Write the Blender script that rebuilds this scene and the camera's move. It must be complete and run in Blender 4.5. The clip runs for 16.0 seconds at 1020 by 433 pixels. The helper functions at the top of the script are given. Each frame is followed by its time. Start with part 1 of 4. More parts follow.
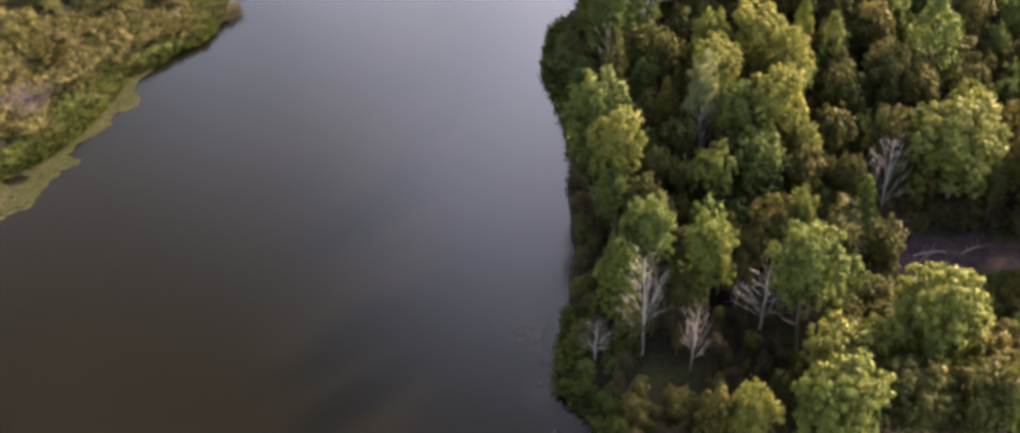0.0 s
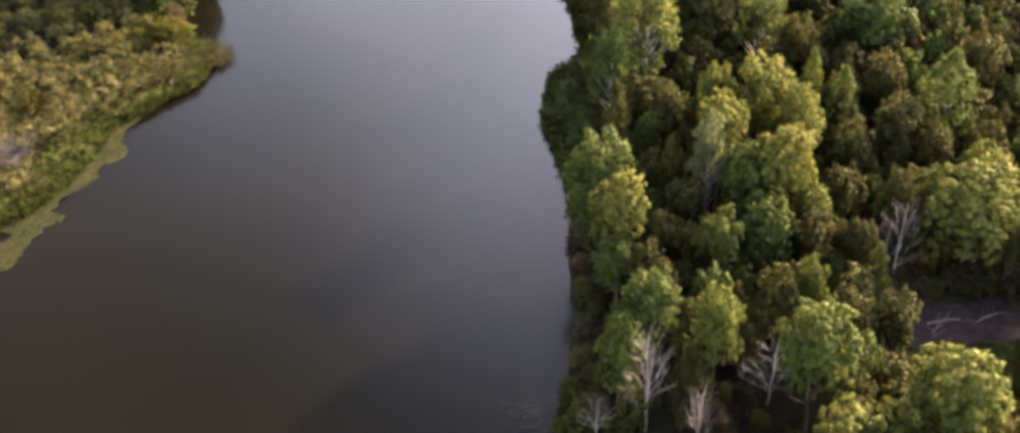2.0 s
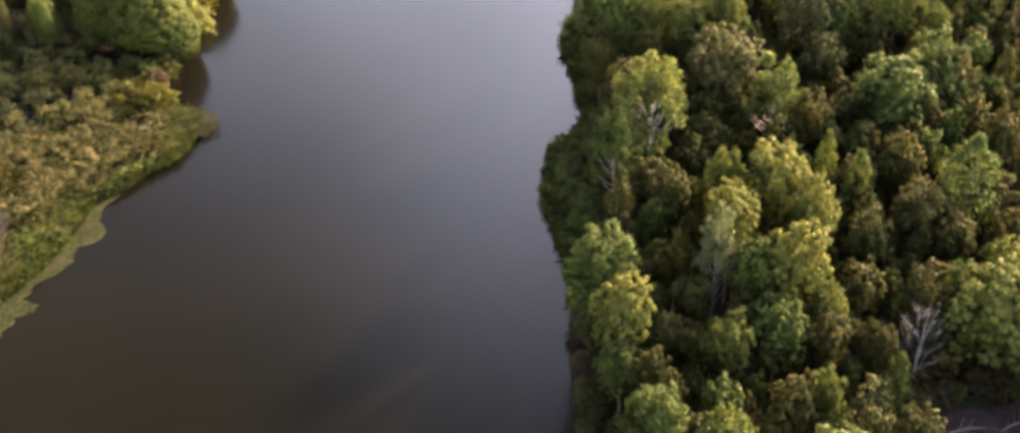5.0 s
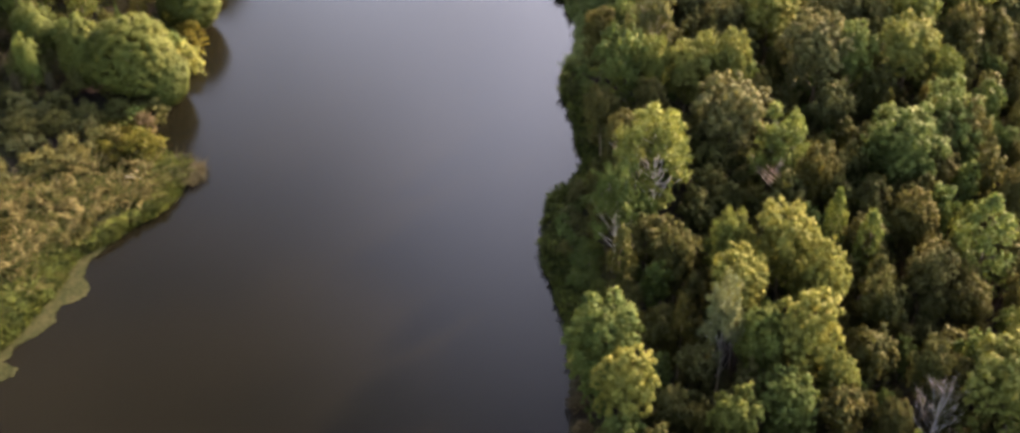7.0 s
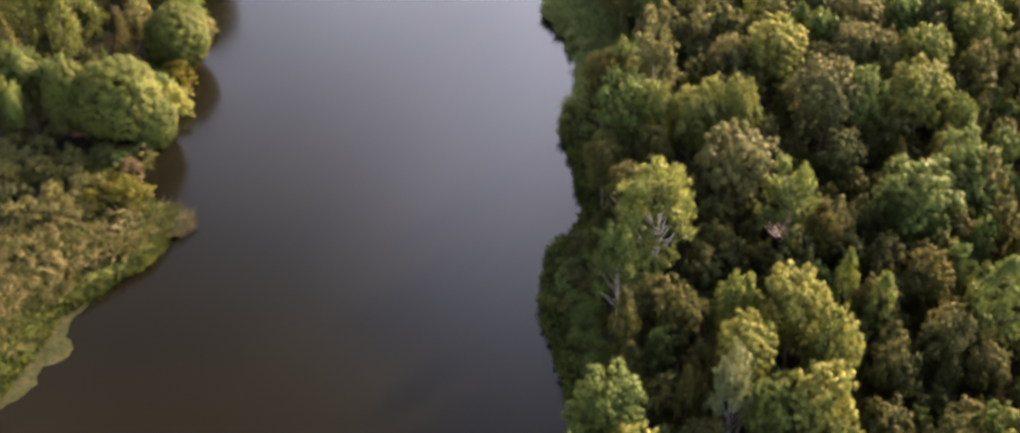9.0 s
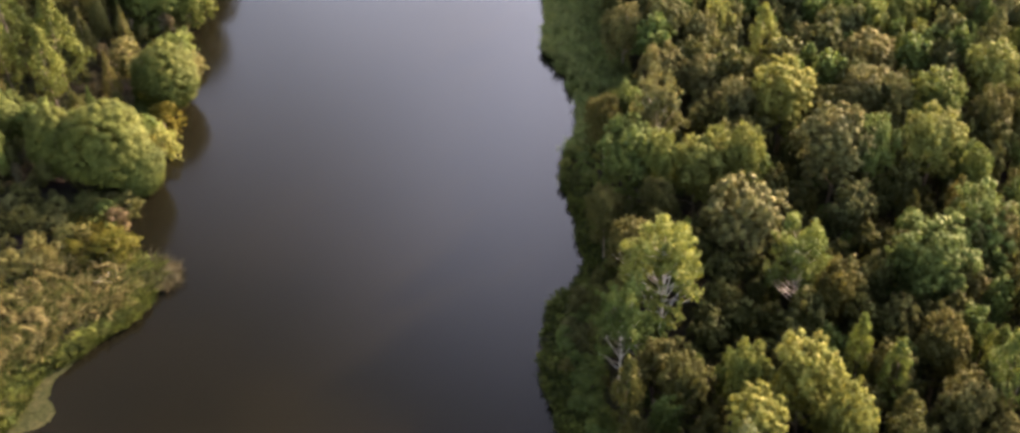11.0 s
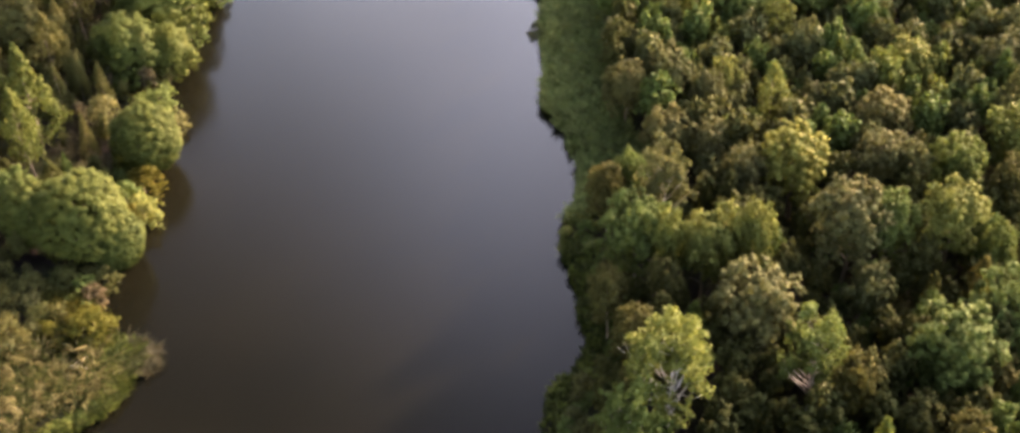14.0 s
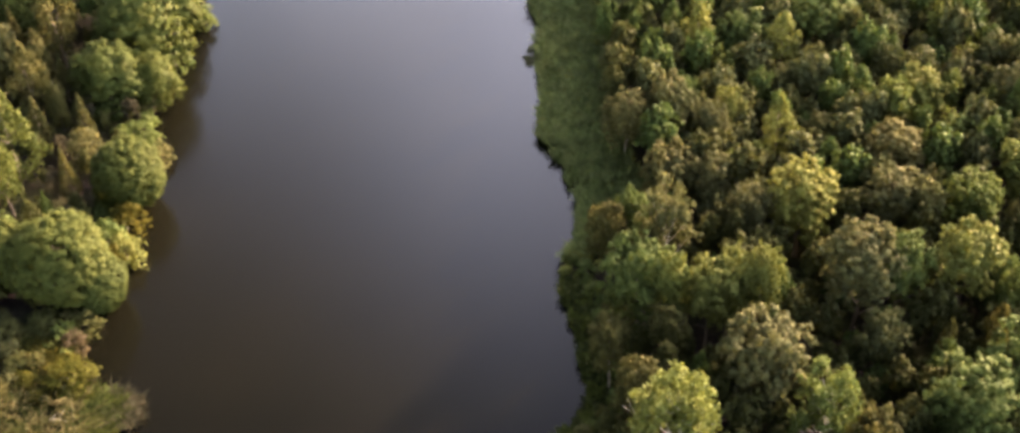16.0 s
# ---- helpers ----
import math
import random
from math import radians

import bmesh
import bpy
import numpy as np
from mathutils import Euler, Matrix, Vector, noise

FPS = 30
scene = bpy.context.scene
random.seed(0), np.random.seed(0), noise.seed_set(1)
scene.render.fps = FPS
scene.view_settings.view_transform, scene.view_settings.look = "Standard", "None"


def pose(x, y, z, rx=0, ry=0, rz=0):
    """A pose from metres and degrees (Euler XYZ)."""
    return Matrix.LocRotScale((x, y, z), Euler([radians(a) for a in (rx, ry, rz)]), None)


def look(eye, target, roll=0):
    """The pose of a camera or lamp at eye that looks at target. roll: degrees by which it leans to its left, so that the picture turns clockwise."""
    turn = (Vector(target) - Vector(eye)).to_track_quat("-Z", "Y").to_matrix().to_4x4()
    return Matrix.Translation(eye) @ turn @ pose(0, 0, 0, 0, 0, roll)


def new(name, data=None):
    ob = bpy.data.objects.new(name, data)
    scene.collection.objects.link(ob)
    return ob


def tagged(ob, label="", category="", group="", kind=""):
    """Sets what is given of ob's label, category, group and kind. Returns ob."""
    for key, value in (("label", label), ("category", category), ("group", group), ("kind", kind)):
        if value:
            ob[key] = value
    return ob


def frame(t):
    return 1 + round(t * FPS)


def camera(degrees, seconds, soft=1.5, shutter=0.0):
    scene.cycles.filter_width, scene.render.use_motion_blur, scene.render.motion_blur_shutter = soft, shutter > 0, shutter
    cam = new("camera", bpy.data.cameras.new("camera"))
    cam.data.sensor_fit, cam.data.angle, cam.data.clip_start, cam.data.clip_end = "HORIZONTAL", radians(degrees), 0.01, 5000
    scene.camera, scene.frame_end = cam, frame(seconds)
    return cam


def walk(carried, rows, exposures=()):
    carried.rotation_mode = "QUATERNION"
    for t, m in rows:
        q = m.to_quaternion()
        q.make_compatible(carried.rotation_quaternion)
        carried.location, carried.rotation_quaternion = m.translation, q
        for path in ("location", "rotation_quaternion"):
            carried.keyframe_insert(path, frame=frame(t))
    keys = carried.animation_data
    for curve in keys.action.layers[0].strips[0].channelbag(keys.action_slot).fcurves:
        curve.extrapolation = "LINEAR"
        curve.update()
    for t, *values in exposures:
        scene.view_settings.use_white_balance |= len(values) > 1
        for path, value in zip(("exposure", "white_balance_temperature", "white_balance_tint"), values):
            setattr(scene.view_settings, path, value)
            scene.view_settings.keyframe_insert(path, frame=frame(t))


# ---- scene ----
cam = camera(40.944, 16.0, soft=3.1)
ROWS = [
    (0.0, 0.000, 0.000, 80.000, -39.477, 1.813, 0.880),
    (1.0, 0.207, 3.436, 80.694, -39.446, 1.810, 0.933),
    (2.0, 0.394, 6.871, 81.376, -39.426, 1.810, 0.976),
    (3.0, 0.562, 10.302, 82.047, -39.418, 1.813, 1.008),
    (4.0, 0.711, 13.732, 82.706, -39.421, 1.820, 1.031),
    (5.0, 0.840, 17.159, 83.353, -39.436, 1.831, 1.043),
    (6.0, 0.949, 20.583, 83.989, -39.463, 1.845, 1.045),
    (7.0, 1.040, 24.005, 84.613, -39.501, 1.862, 1.036),
    (8.0, 1.111, 27.425, 85.225, -39.551, 1.883, 1.018),
    (9.0, 1.162, 30.843, 85.826, -39.612, 1.907, 0.989),
    (10.0, 1.194, 34.258, 86.415, -39.685, 1.935, 0.949),
    (11.0, 1.207, 37.670, 86.992, -39.743, 1.966, 0.916),
    (12.0, 1.200, 41.080, 87.558, -39.821, 2.001, 0.867),
    (13.0, 1.174, 44.488, 88.113, -39.928, 2.039, 0.797),
    (14.0, 1.128, 47.894, 88.655, -40.079, 2.081, 0.698),
    (15.0, 1.063, 51.297, 88.986, -40.245, 2.126, 0.574),
    (16.0, 0.978, 54.697, 88.905, -40.454, 2.174, 0.398),
]
walk(cam, [(t, pose(x, y, z, 90 + pitch, 0, yaw) @ pose(0, 0, 0, 0, 0, -roll)) for t, x, y, z, pitch, roll, yaw in ROWS],
     exposures=[(0.0, 2.49, 7250, 36), (16.0, 2.49, 7250, 36)])

# ---- light: low warm sun from ahead and to the right of the flight, clear sky with thin cloud ----
SUN_ELEVATION, SUN_AZIMUTH = 20.0, 48.0   # azimuth clockwise from +y
sun_way = Vector((math.sin(radians(SUN_AZIMUTH)) * math.cos(radians(SUN_ELEVATION)),
                  math.cos(radians(SUN_AZIMUTH)) * math.cos(radians(SUN_ELEVATION)),
                  math.sin(radians(SUN_ELEVATION))))
sun_data = bpy.data.lights.new("sun", "SUN")
sun_data.energy, sun_data.angle, sun_data.color = 4.6, radians(3.0), (1.0, 0.86, 0.64)
sun = new("sun", sun_data)
sun.matrix_world = look(sun_way * 300, (0, 0, 0))

world = bpy.data.worlds.new("sky")
scene.world = world
world.use_nodes = True
wn, wl = world.node_tree.nodes, world.node_tree.links
wn.clear()
sky = wn.new("ShaderNodeTexSky")
sky.sky_type, sky.sun_disc = "NISHITA", False
sky.sun_elevation, sky.sun_rotation = radians(SUN_ELEVATION), radians(SUN_AZIMUTH)
sky.air_density, sky.dust_density, sky.ozone_density = 1.2, 2.0, 1.5
back = wn.new("ShaderNodeBackground")
back.inputs["Strength"].default_value = 0.098
wout = wn.new("ShaderNodeOutputWorld")
# thin streaks of cloud over the whole sky
sky_dir = wn.new("ShaderNodeTexCoord").outputs["Generated"]
streak = wn.new("ShaderNodeMapping")
streak.inputs["Rotation"].default_value = (0.2, 0.3, 0.9)
streak.inputs["Scale"].default_value = (3.2, 1.1, 2.0)
wl.new(sky_dir, streak.inputs["Vector"])
veil = wn.new("ShaderNodeTexNoise")
veil.inputs["Scale"].default_value, veil.inputs["Detail"].default_value = 1.5, 3.0
wl.new(streak.outputs[0], veil.inputs["Vector"])
thin = wn.new("ShaderNodeMapRange")
thin.inputs["From Min"].default_value, thin.inputs["From Max"].default_value = 0.40, 0.60
thin.inputs["To Min"].default_value, thin.inputs["To Max"].default_value = 0.5, 1.5
wl.new(veil.outputs["Fac"], thin.inputs["Value"])
cloud = wn.new("ShaderNodeVectorMath")
cloud.operation = "SCALE"
wl.new(sky.outputs[0], cloud.inputs[0])
wl.new(thin.outputs[0], cloud.inputs["Scale"])
# sky scaled up low down and cut above, to grade the water's reflection
height = wn.new("ShaderNodeSeparateXYZ")
wl.new(sky_dir, height.inputs[0])
grade = wn.new("ShaderNodeMapRange")
grade.interpolation_type = "SMOOTHSTEP"
grade.inputs["From Min"].default_value, grade.inputs["From Max"].default_value = 0.48, 0.84
grade.inputs["To Min"].default_value, grade.inputs["To Max"].default_value = 3.9, 0.2
sunward = wn.new("ShaderNodeMath")   # leans the grading in x, so that the left water darkens
sunward.operation = "MULTIPLY_ADD"
sunward.inputs[1].default_value = -0.5
wl.new(height.outputs["X"], sunward.inputs[0])
wl.new(height.outputs["Z"], sunward.inputs[2])
wl.new(sunward.outputs[0], grade.inputs["Value"])
# the sky glows on the sun's side and is dim behind it
towards = wn.new("ShaderNodeVectorMath")
towards.operation = "DOT_PRODUCT"
towards.inputs[1].default_value = (math.sin(radians(SUN_AZIMUTH)), math.cos(radians(SUN_AZIMUTH)), 0)
wl.new(sky_dir, towards.inputs[0])
glow = wn.new("ShaderNodeMapRange")
glow.interpolation_type = "SMOOTHSTEP"
glow.inputs["From Min"].default_value, glow.inputs["From Max"].default_value = -0.25, 0.45
glow.inputs["To Min"].default_value, glow.inputs["To Max"].default_value = 0.58, 1.0
wl.new(towards.outputs["Value"], glow.inputs["Value"])
bright = wn.new("ShaderNodeMath")
bright.operation = "MULTIPLY"
wl.new(grade.outputs[0], bright.inputs[0])
wl.new(glow.outputs[0], bright.inputs[1])
graded_sky = wn.new("ShaderNodeVectorMath")
graded_sky.operation = "SCALE"
wl.new(cloud.outputs[0], graded_sky.inputs[0])
# added brightness at the zenith, above the reflected sky, to lift the wood's shadows
high = wn.new("ShaderNodeMapRange")
high.interpolation_type = "SMOOTHSTEP"
high.inputs["From Min"].default_value, high.inputs["From Max"].default_value = 0.80, 0.97
high.inputs["To Min"].default_value, high.inputs["To Max"].default_value = 0.0, 1.8
wl.new(height.outputs["Z"], high.inputs["Value"])
whole = wn.new("ShaderNodeMath")
wl.new(bright.outputs[0], whole.inputs[0])
wl.new(high.outputs[0], whole.inputs[1])
wl.new(whole.outputs[0], graded_sky.inputs["Scale"])
warm = wn.new("ShaderNodeVectorMath")
warm.operation = "MULTIPLY"
warm.inputs[1].default_value = (1.035, 1.0, 0.87)   # dusty evening air
wl.new(graded_sky.outputs[0], warm.inputs[0])
wl.new(warm.outputs[0], back.inputs[0])
wl.new(back.outputs[0], wout.inputs[0])


# ---- materials ----
def material(name):
    m = bpy.data.materials.new(name)
    m.use_nodes = True
    m.node_tree.nodes.clear()
    nodes, links = m.node_tree.nodes, m.node_tree.links
    out = nodes.new("ShaderNodeOutputMaterial")
    return m, nodes, links, out


def ramp(nodes, links, value, stops):
    r = nodes.new("ShaderNodeValToRGB")
    while len(r.color_ramp.elements) < len(stops):
        r.color_ramp.elements.new(0.5)
    for e, (p, c) in zip(r.color_ramp.elements, stops):
        e.position, e.color = p, (*c, 1)
    links.new(value, r.inputs[0])
    return r.outputs[0]


def noise_tex(nodes, links, scale, detail=4, rough=0.55, coords=None):
    n = nodes.new("ShaderNodeTexNoise")
    n.inputs["Scale"].default_value, n.inputs["Detail"].default_value = scale, detail
    n.inputs["Roughness"].default_value = rough
    if coords is not None:
        links.new(coords, n.inputs["Vector"])
    return n.outputs["Fac"]


def mix(nodes, links, fac, a, b, how="MIX"):
    n = nodes.new("ShaderNodeMix")
    n.data_type, n.blend_type = "RGBA", how
    for sock, v in ((0, fac), (6, a), (7, b)):
        if isinstance(v, bpy.types.NodeSocket):
            links.new(v, n.inputs[sock])
        elif sock == 0:
            n.inputs[0].default_value = v
        else:
            n.inputs[sock].default_value = (*v, 1)
    return n.outputs[2]


def leaf_material(name, shade, mid, light, through_light=0.28):
    """Leaves: a little gloss, some light through them; each leaf and each plant a little different."""
    m, nodes, links, out = material(name)
    island = nodes.new("ShaderNodeNewGeometry").outputs["Random Per Island"]
    own = nodes.new("ShaderNodeObjectInfo").outputs["Random"]
    colour = ramp(nodes, links, island, [(0.0, shade), (0.45, mid), (1.0, light)])
    tint = ramp(nodes, links, own, [(0.0, (0.78, 0.86, 0.82)), (0.5, (1.0, 1.0, 1.0)), (1.0, (1.14, 1.06, 0.9))])
    colour = mix(nodes, links, 1.0, colour, tint, "MULTIPLY")
    coords = nodes.new("ShaderNodeTexCoord").outputs["Object"]
    patch = ramp(nodes, links, noise_tex(nodes, links, 0.7, 3, 0.6, coords), [(0.3, (0.82, 0.86, 0.86)), (0.7, (1.12, 1.07, 0.98))])
    colour = mix(nodes, links, 1.0, colour, patch, "MULTIPLY")
    bsdf = nodes.new("ShaderNodeBsdfPrincipled")
    bsdf.inputs["Roughness"].default_value = 0.55
    bsdf.inputs["Specular IOR Level"].default_value = 0.03
    links.new(colour, bsdf.inputs["Base Color"])
    trans = nodes.new("ShaderNodeBsdfTranslucent")
    links.new(mix(nodes, links, 1.0, colour, (1.12, 1.1, 0.8), "MULTIPLY"), trans.inputs["Color"])
    blend = nodes.new("ShaderNodeMixShader")
    blend.inputs[0].default_value = through_light
    links.new(bsdf.outputs[0], blend.inputs[1])
    links.new(trans.outputs[0], blend.inputs[2])
    links.new(blend.outputs[0], out.inputs[0])
    return m


def bark_material(name, dark, light, scale=6.0):
    m, nodes, links, out = material(name)
    coords = nodes.new("ShaderNodeTexCoord").outputs["Object"]
    colour = ramp(nodes, links, noise_tex(nodes, links, scale, 6, 0.65, coords), [(0.3, dark), (0.65, light)])
    bsdf = nodes.new("ShaderNodeBsdfPrincipled")
    bsdf.inputs["Roughness"].default_value = 0.85
    links.new(colour, bsdf.inputs["Base Color"])
    bump = nodes.new("ShaderNodeBump")
    bump.inputs["Strength"].default_value = 0.5
    links.new(noise_tex(nodes, links, scale * 3, 4, 0.6, coords), bump.inputs["Height"])
    links.new(bump.outputs[0], bsdf.inputs["Normal"])
    links.new(bsdf.outputs[0], out.inputs[0])
    return m


LEAVES = [
    leaf_material("leaves_dark_green", (0.0472, 0.0497, 0.0178), (0.0636, 0.0650, 0.0235), (0.0862, 0.0848, 0.0307)),
    leaf_material("leaves_mid_green", (0.0513, 0.0759, 0.0230), (0.0703, 0.0977, 0.0292), (0.0970, 0.1262, 0.0407)),
    leaf_material("leaves_yellow_green", (0.0862, 0.1006, 0.0268), (0.1159, 0.1303, 0.0355), (0.1560, 0.1667, 0.0520)),
    leaf_material("leaves_olive_brown", (0.0602, 0.0636, 0.0272), (0.0851, 0.0877, 0.0368), (0.1170, 0.1178, 0.0512)),
    leaf_material("leaves_ochre", (0.0427, 0.0421, 0.0080), (0.0684, 0.0636, 0.0120), (0.0988, 0.0886, 0.0185)),
    leaf_material("leaves_twiggy_brown", (0.038, 0.031, 0.020), (0.058, 0.048, 0.031), (0.086, 0.072, 0.047)),
    leaf_material("leaves_pale_grey_green", (0.094, 0.108, 0.056), (0.126, 0.140, 0.074), (0.166, 0.180, 0.100)),
    leaf_material("leaves_soft_green", (0.0400, 0.0547, 0.0153), (0.0545, 0.0713, 0.0195), (0.0762, 0.0928, 0.0278)),
]
BARK = bark_material("brown_bark", (0.06, 0.045, 0.035), (0.16, 0.13, 0.10))
PALE_BARK = bark_material("pale_birch_bark", (0.22, 0.20, 0.18), (0.55, 0.52, 0.48), 3.0)
GREY_WOOD = bark_material("weathered_grey_wood", (0.08, 0.065, 0.06), (0.20, 0.17, 0.155), 4.0)
DEAD_WOOD = bark_material("bleached_dead_wood", (0.20, 0.185, 0.175), (0.40, 0.375, 0.355), 4.0)


def ground_material():
    m, nodes, links, out = material("bank_soil_and_litter")
    coords = nodes.new("ShaderNodeTexCoord").outputs["Object"]
    big = noise_tex(nodes, links, 0.12, 5, 0.6, coords)
    fine = noise_tex(nodes, links, 2.2, 6, 0.7, coords)
    soil = ramp(nodes, links, fine, [(0.25, (0.010, 0.0075, 0.0068)), (0.55, (0.019, 0.014, 0.012)), (0.8, (0.034, 0.026, 0.022))])
    moss = ramp(nodes, links, fine, [(0.25, (0.014, 0.017, 0.008)), (0.75, (0.045, 0.048, 0.018))])
    pick = nodes.new("ShaderNodeMapRange")
    pick.inputs["From Min"].default_value, pick.inputs["From Max"].default_value = 0.42, 0.6
    links.new(big, pick.inputs["Value"])
    colour = mix(nodes, links, pick.outputs[0], soil, moss)
    bsdf = nodes.new("ShaderNodeBsdfPrincipled")
    bsdf.inputs["Roughness"].default_value = 0.95
    bsdf.inputs["Specular IOR Level"].default_value = 0.05
    links.new(colour, bsdf.inputs["Base Color"])
    bump = nodes.new("ShaderNodeBump")
    bump.inputs["Strength"].default_value, bump.inputs["Distance"].default_value = 0.6, 0.15
    links.new(fine, bump.inputs["Height"])
    links.new(bump.outputs[0], bsdf.inputs["Normal"])
    links.new(bsdf.outputs[0], out.inputs[0])
    return m


def water_material():
    m, nodes, links, out = material("murky_river_water")
    coords = nodes.new("ShaderNodeTexCoord").outputs["Object"]
    silt = noise_tex(nodes, links, 0.035, 3, 0.5, coords)
    colour = ramp(nodes, links, silt, [(0.36, (0.0031, 0.0031, 0.0018)), (0.64, (0.0048, 0.0045, 0.0024))])
    bsdf = nodes.new("ShaderNodeBsdfPrincipled")
    bsdf.inputs["IOR"].default_value = 1.33
    bsdf.inputs["Roughness"].default_value = 0.18
    links.new(colour, bsdf.inputs["Base Color"])
    bump = nodes.new("ShaderNodeBump")
    bump.inputs["Strength"].default_value, bump.inputs["Distance"].default_value = 0.08, 0.04
    links.new(noise_tex(nodes, links, 2.5, 4, 0.6, coords), bump.inputs["Height"])
    links.new(bump.outputs[0], bsdf.inputs["Normal"])
    links.new(bsdf.outputs[0], out.inputs[0])
    return m


# ---- the river's banks ----
LEFT_SHORE = [(40, -66), (90, -58), (104, -50.2), (106, -48.1), (108, -46.1), (109.5, -45.1), (113, -43.5), (117, -42.1), (120.5, -41.5),
              (122.3, -40.9), (123.3, -39.5), (124.5, -38.2), (126.3, -36.9), (127.2, -35.8), (129, -34.1), (132, -33.3), (135, -32.5), (137.5, -35),
              (139.2, -37.6), (143, -39.4), (148, -39.3), (153, -38.4), (163, -38.4), (176, -37.8), (190, -37.6), (204, -38), (260, -41)]
RIGHT_SHORE = [(40, 6), (71, 4.5), (75, 1.8), (78, 1.8), (82, 2.3), (85.5, 3.0), (92.5, 3.4), (101.5, 3.4), (104.5, 3.9), (111.8, 3.7),
               (114.5, 3.0), (118.6, 2.0), (123.8, 1.65), (128.6, 2.6), (132, 5.0), (135.3, 6.4), (137.3, 5.9), (141.7, 5.6), (146.5, 4.6),
               (150, 4.35), (152.7, 5.1), (154.5, 6.4), (159.2, 7.0), (162.5, 7.1), (164, 5.8), (168.6, 4.8), (170.1, 4.7), (171.6, 3.4),
               (179.2, 4.0), (184.3, 3.6), (191, 3.7), (193.2, 4.4), (197.7, 3.1), (204, 3.6), (260, 7)]


def left_shore(y):
    return np.interp(y, [p[0] for p in LEFT_SHORE], [p[1] for p in LEFT_SHORE])


def right_shore(y):
    return np.interp(y, [p[0] for p in RIGHT_SHORE], [p[1] for p in RIGHT_SHORE])


def inland(x, y):
    """Metres from the water's edge onto the land (minus: out over the water)."""
    return np.maximum(x - right_shore(y) - 0.5, left_shore(y) - 1.2 - x)


def ground_height(x, y):
    d = inland(x, y)
    z = np.interp(d, [-5, -1, 0, 1.0, 4.0, 14.0], [-1.8, -0.5, 0.02, 0.3, 0.65, 1.0])
    return z + np.where(d > 0.3, 0.12 * np.sin(x * 0.9 + 1.3 * np.sin(y * 0.5)) * np.sin(y * 0.7), 0)


def part(name, mesh, mat, parent=None, label=""):
    ob = new(name, mesh)
    if mat:
        mesh.materials.clear()
        mesh.materials.append(mat)
    ob.parent = parent
    return tagged(ob, label)


def mesh_from(name, verts, faces, smooth=False):
    me = bpy.data.meshes.new(name)
    me.from_pydata([tuple(v) for v in verts], [], [tuple(f) for f in faces])
    if smooth:
        me.polygons.foreach_set("use_smooth", [True] * len(me.polygons))
    me.update()
    return me


def quads_mesh(name, verts, n):
    """n loose quads whose 4n corners follow one another."""
    me = bpy.data.meshes.new(name)
    me.vertices.add(4 * n)
    me.vertices.foreach_set("co", np.asarray(verts, dtype=np.float32).ravel())
    me.loops.add(4 * n)
    me.loops.foreach_set("vertex_index", np.arange(4 * n, dtype=np.int32))
    me.polygons.add(n)
    me.polygons.foreach_set("loop_start", np.arange(0, 4 * n, 4, dtype=np.int32))
    me.update(calc_edges=True)
    return me


def build_ground():
    xs = np.unique(np.concatenate([np.linspace(-2500, -140, 12), np.arange(-140, -60, 4.0), np.arange(-60, -30, 0.7), np.arange(-30, 0, 3.0),
                                   np.arange(0, 12, 0.6), np.arange(12, 80, 1.5), np.arange(80, 150, 5.0), np.linspace(150, 2500, 12)]).round(3))
    ys = np.unique(np.concatenate([np.linspace(-2500, 20, 14), np.arange(20, 60, 3.0), np.arange(60, 225, 0.8), np.arange(225, 300, 4.0), np.linspace(300, 2800, 12)]).round(3))
    X, Y = np.meshgrid(xs, ys)
    Z = ground_height(X, Y)
    verts = np.stack([X, Y, Z], -1).reshape(-1, 3)
    w = len(xs)
    i, j = np.meshgrid(np.arange(w - 1), np.arange(len(ys) - 1))
    a = (j * w + i).ravel()
    faces = np.stack([a, a + 1, a + w + 1, a + w], -1)
    ob = part("ground", mesh_from("ground", verts.tolist(), faces.tolist(), True), ground_material())
    tagged(ob, "dark damp soil with moss and leaf litter along river banks", "ground", kind="structure")


def build_water():
    verts = [(-90, -2400, 0), (45, -2400, 0), (45, 2700, 0), (-90, 2700, 0)]
    ob = part("water", mesh_from("water", verts, [(0, 1, 2, 3)]), water_material())
    tagged(ob, "calm murky brown-grey river water reflecting the sky", "river", kind="structure")


build_ground()
build_water()


# ---- plants ----
def leaf_cards(rng, centres, normals, length, width):
    """Kite-shaped leaf sprays: one quad each, turned at random about its normal."""
    n = len(centres)
    normals = normals / np.linalg.norm(normals, axis=1, keepdims=True)
    t = np.cross(normals, rng.normal(size=(n, 3)))
    t /= np.linalg.norm(t, axis=1, keepdims=True) + 1e-9
    b = np.cross(normals, t)
    l = (length * rng.uniform(0.7, 1.3, n))[:, None]
    w = (width * rng.uniform(0.7, 1.3, n))[:, None]
    lift = normals * l * 0.18
    v = np.stack([centres - t * l + lift * 0, centres + b * w - t * l * 0.15 + lift, centres + t * l - lift * 0.6, centres - b * w - t * l * 0.15 + lift], 1)
    return v.reshape(-1, 3)


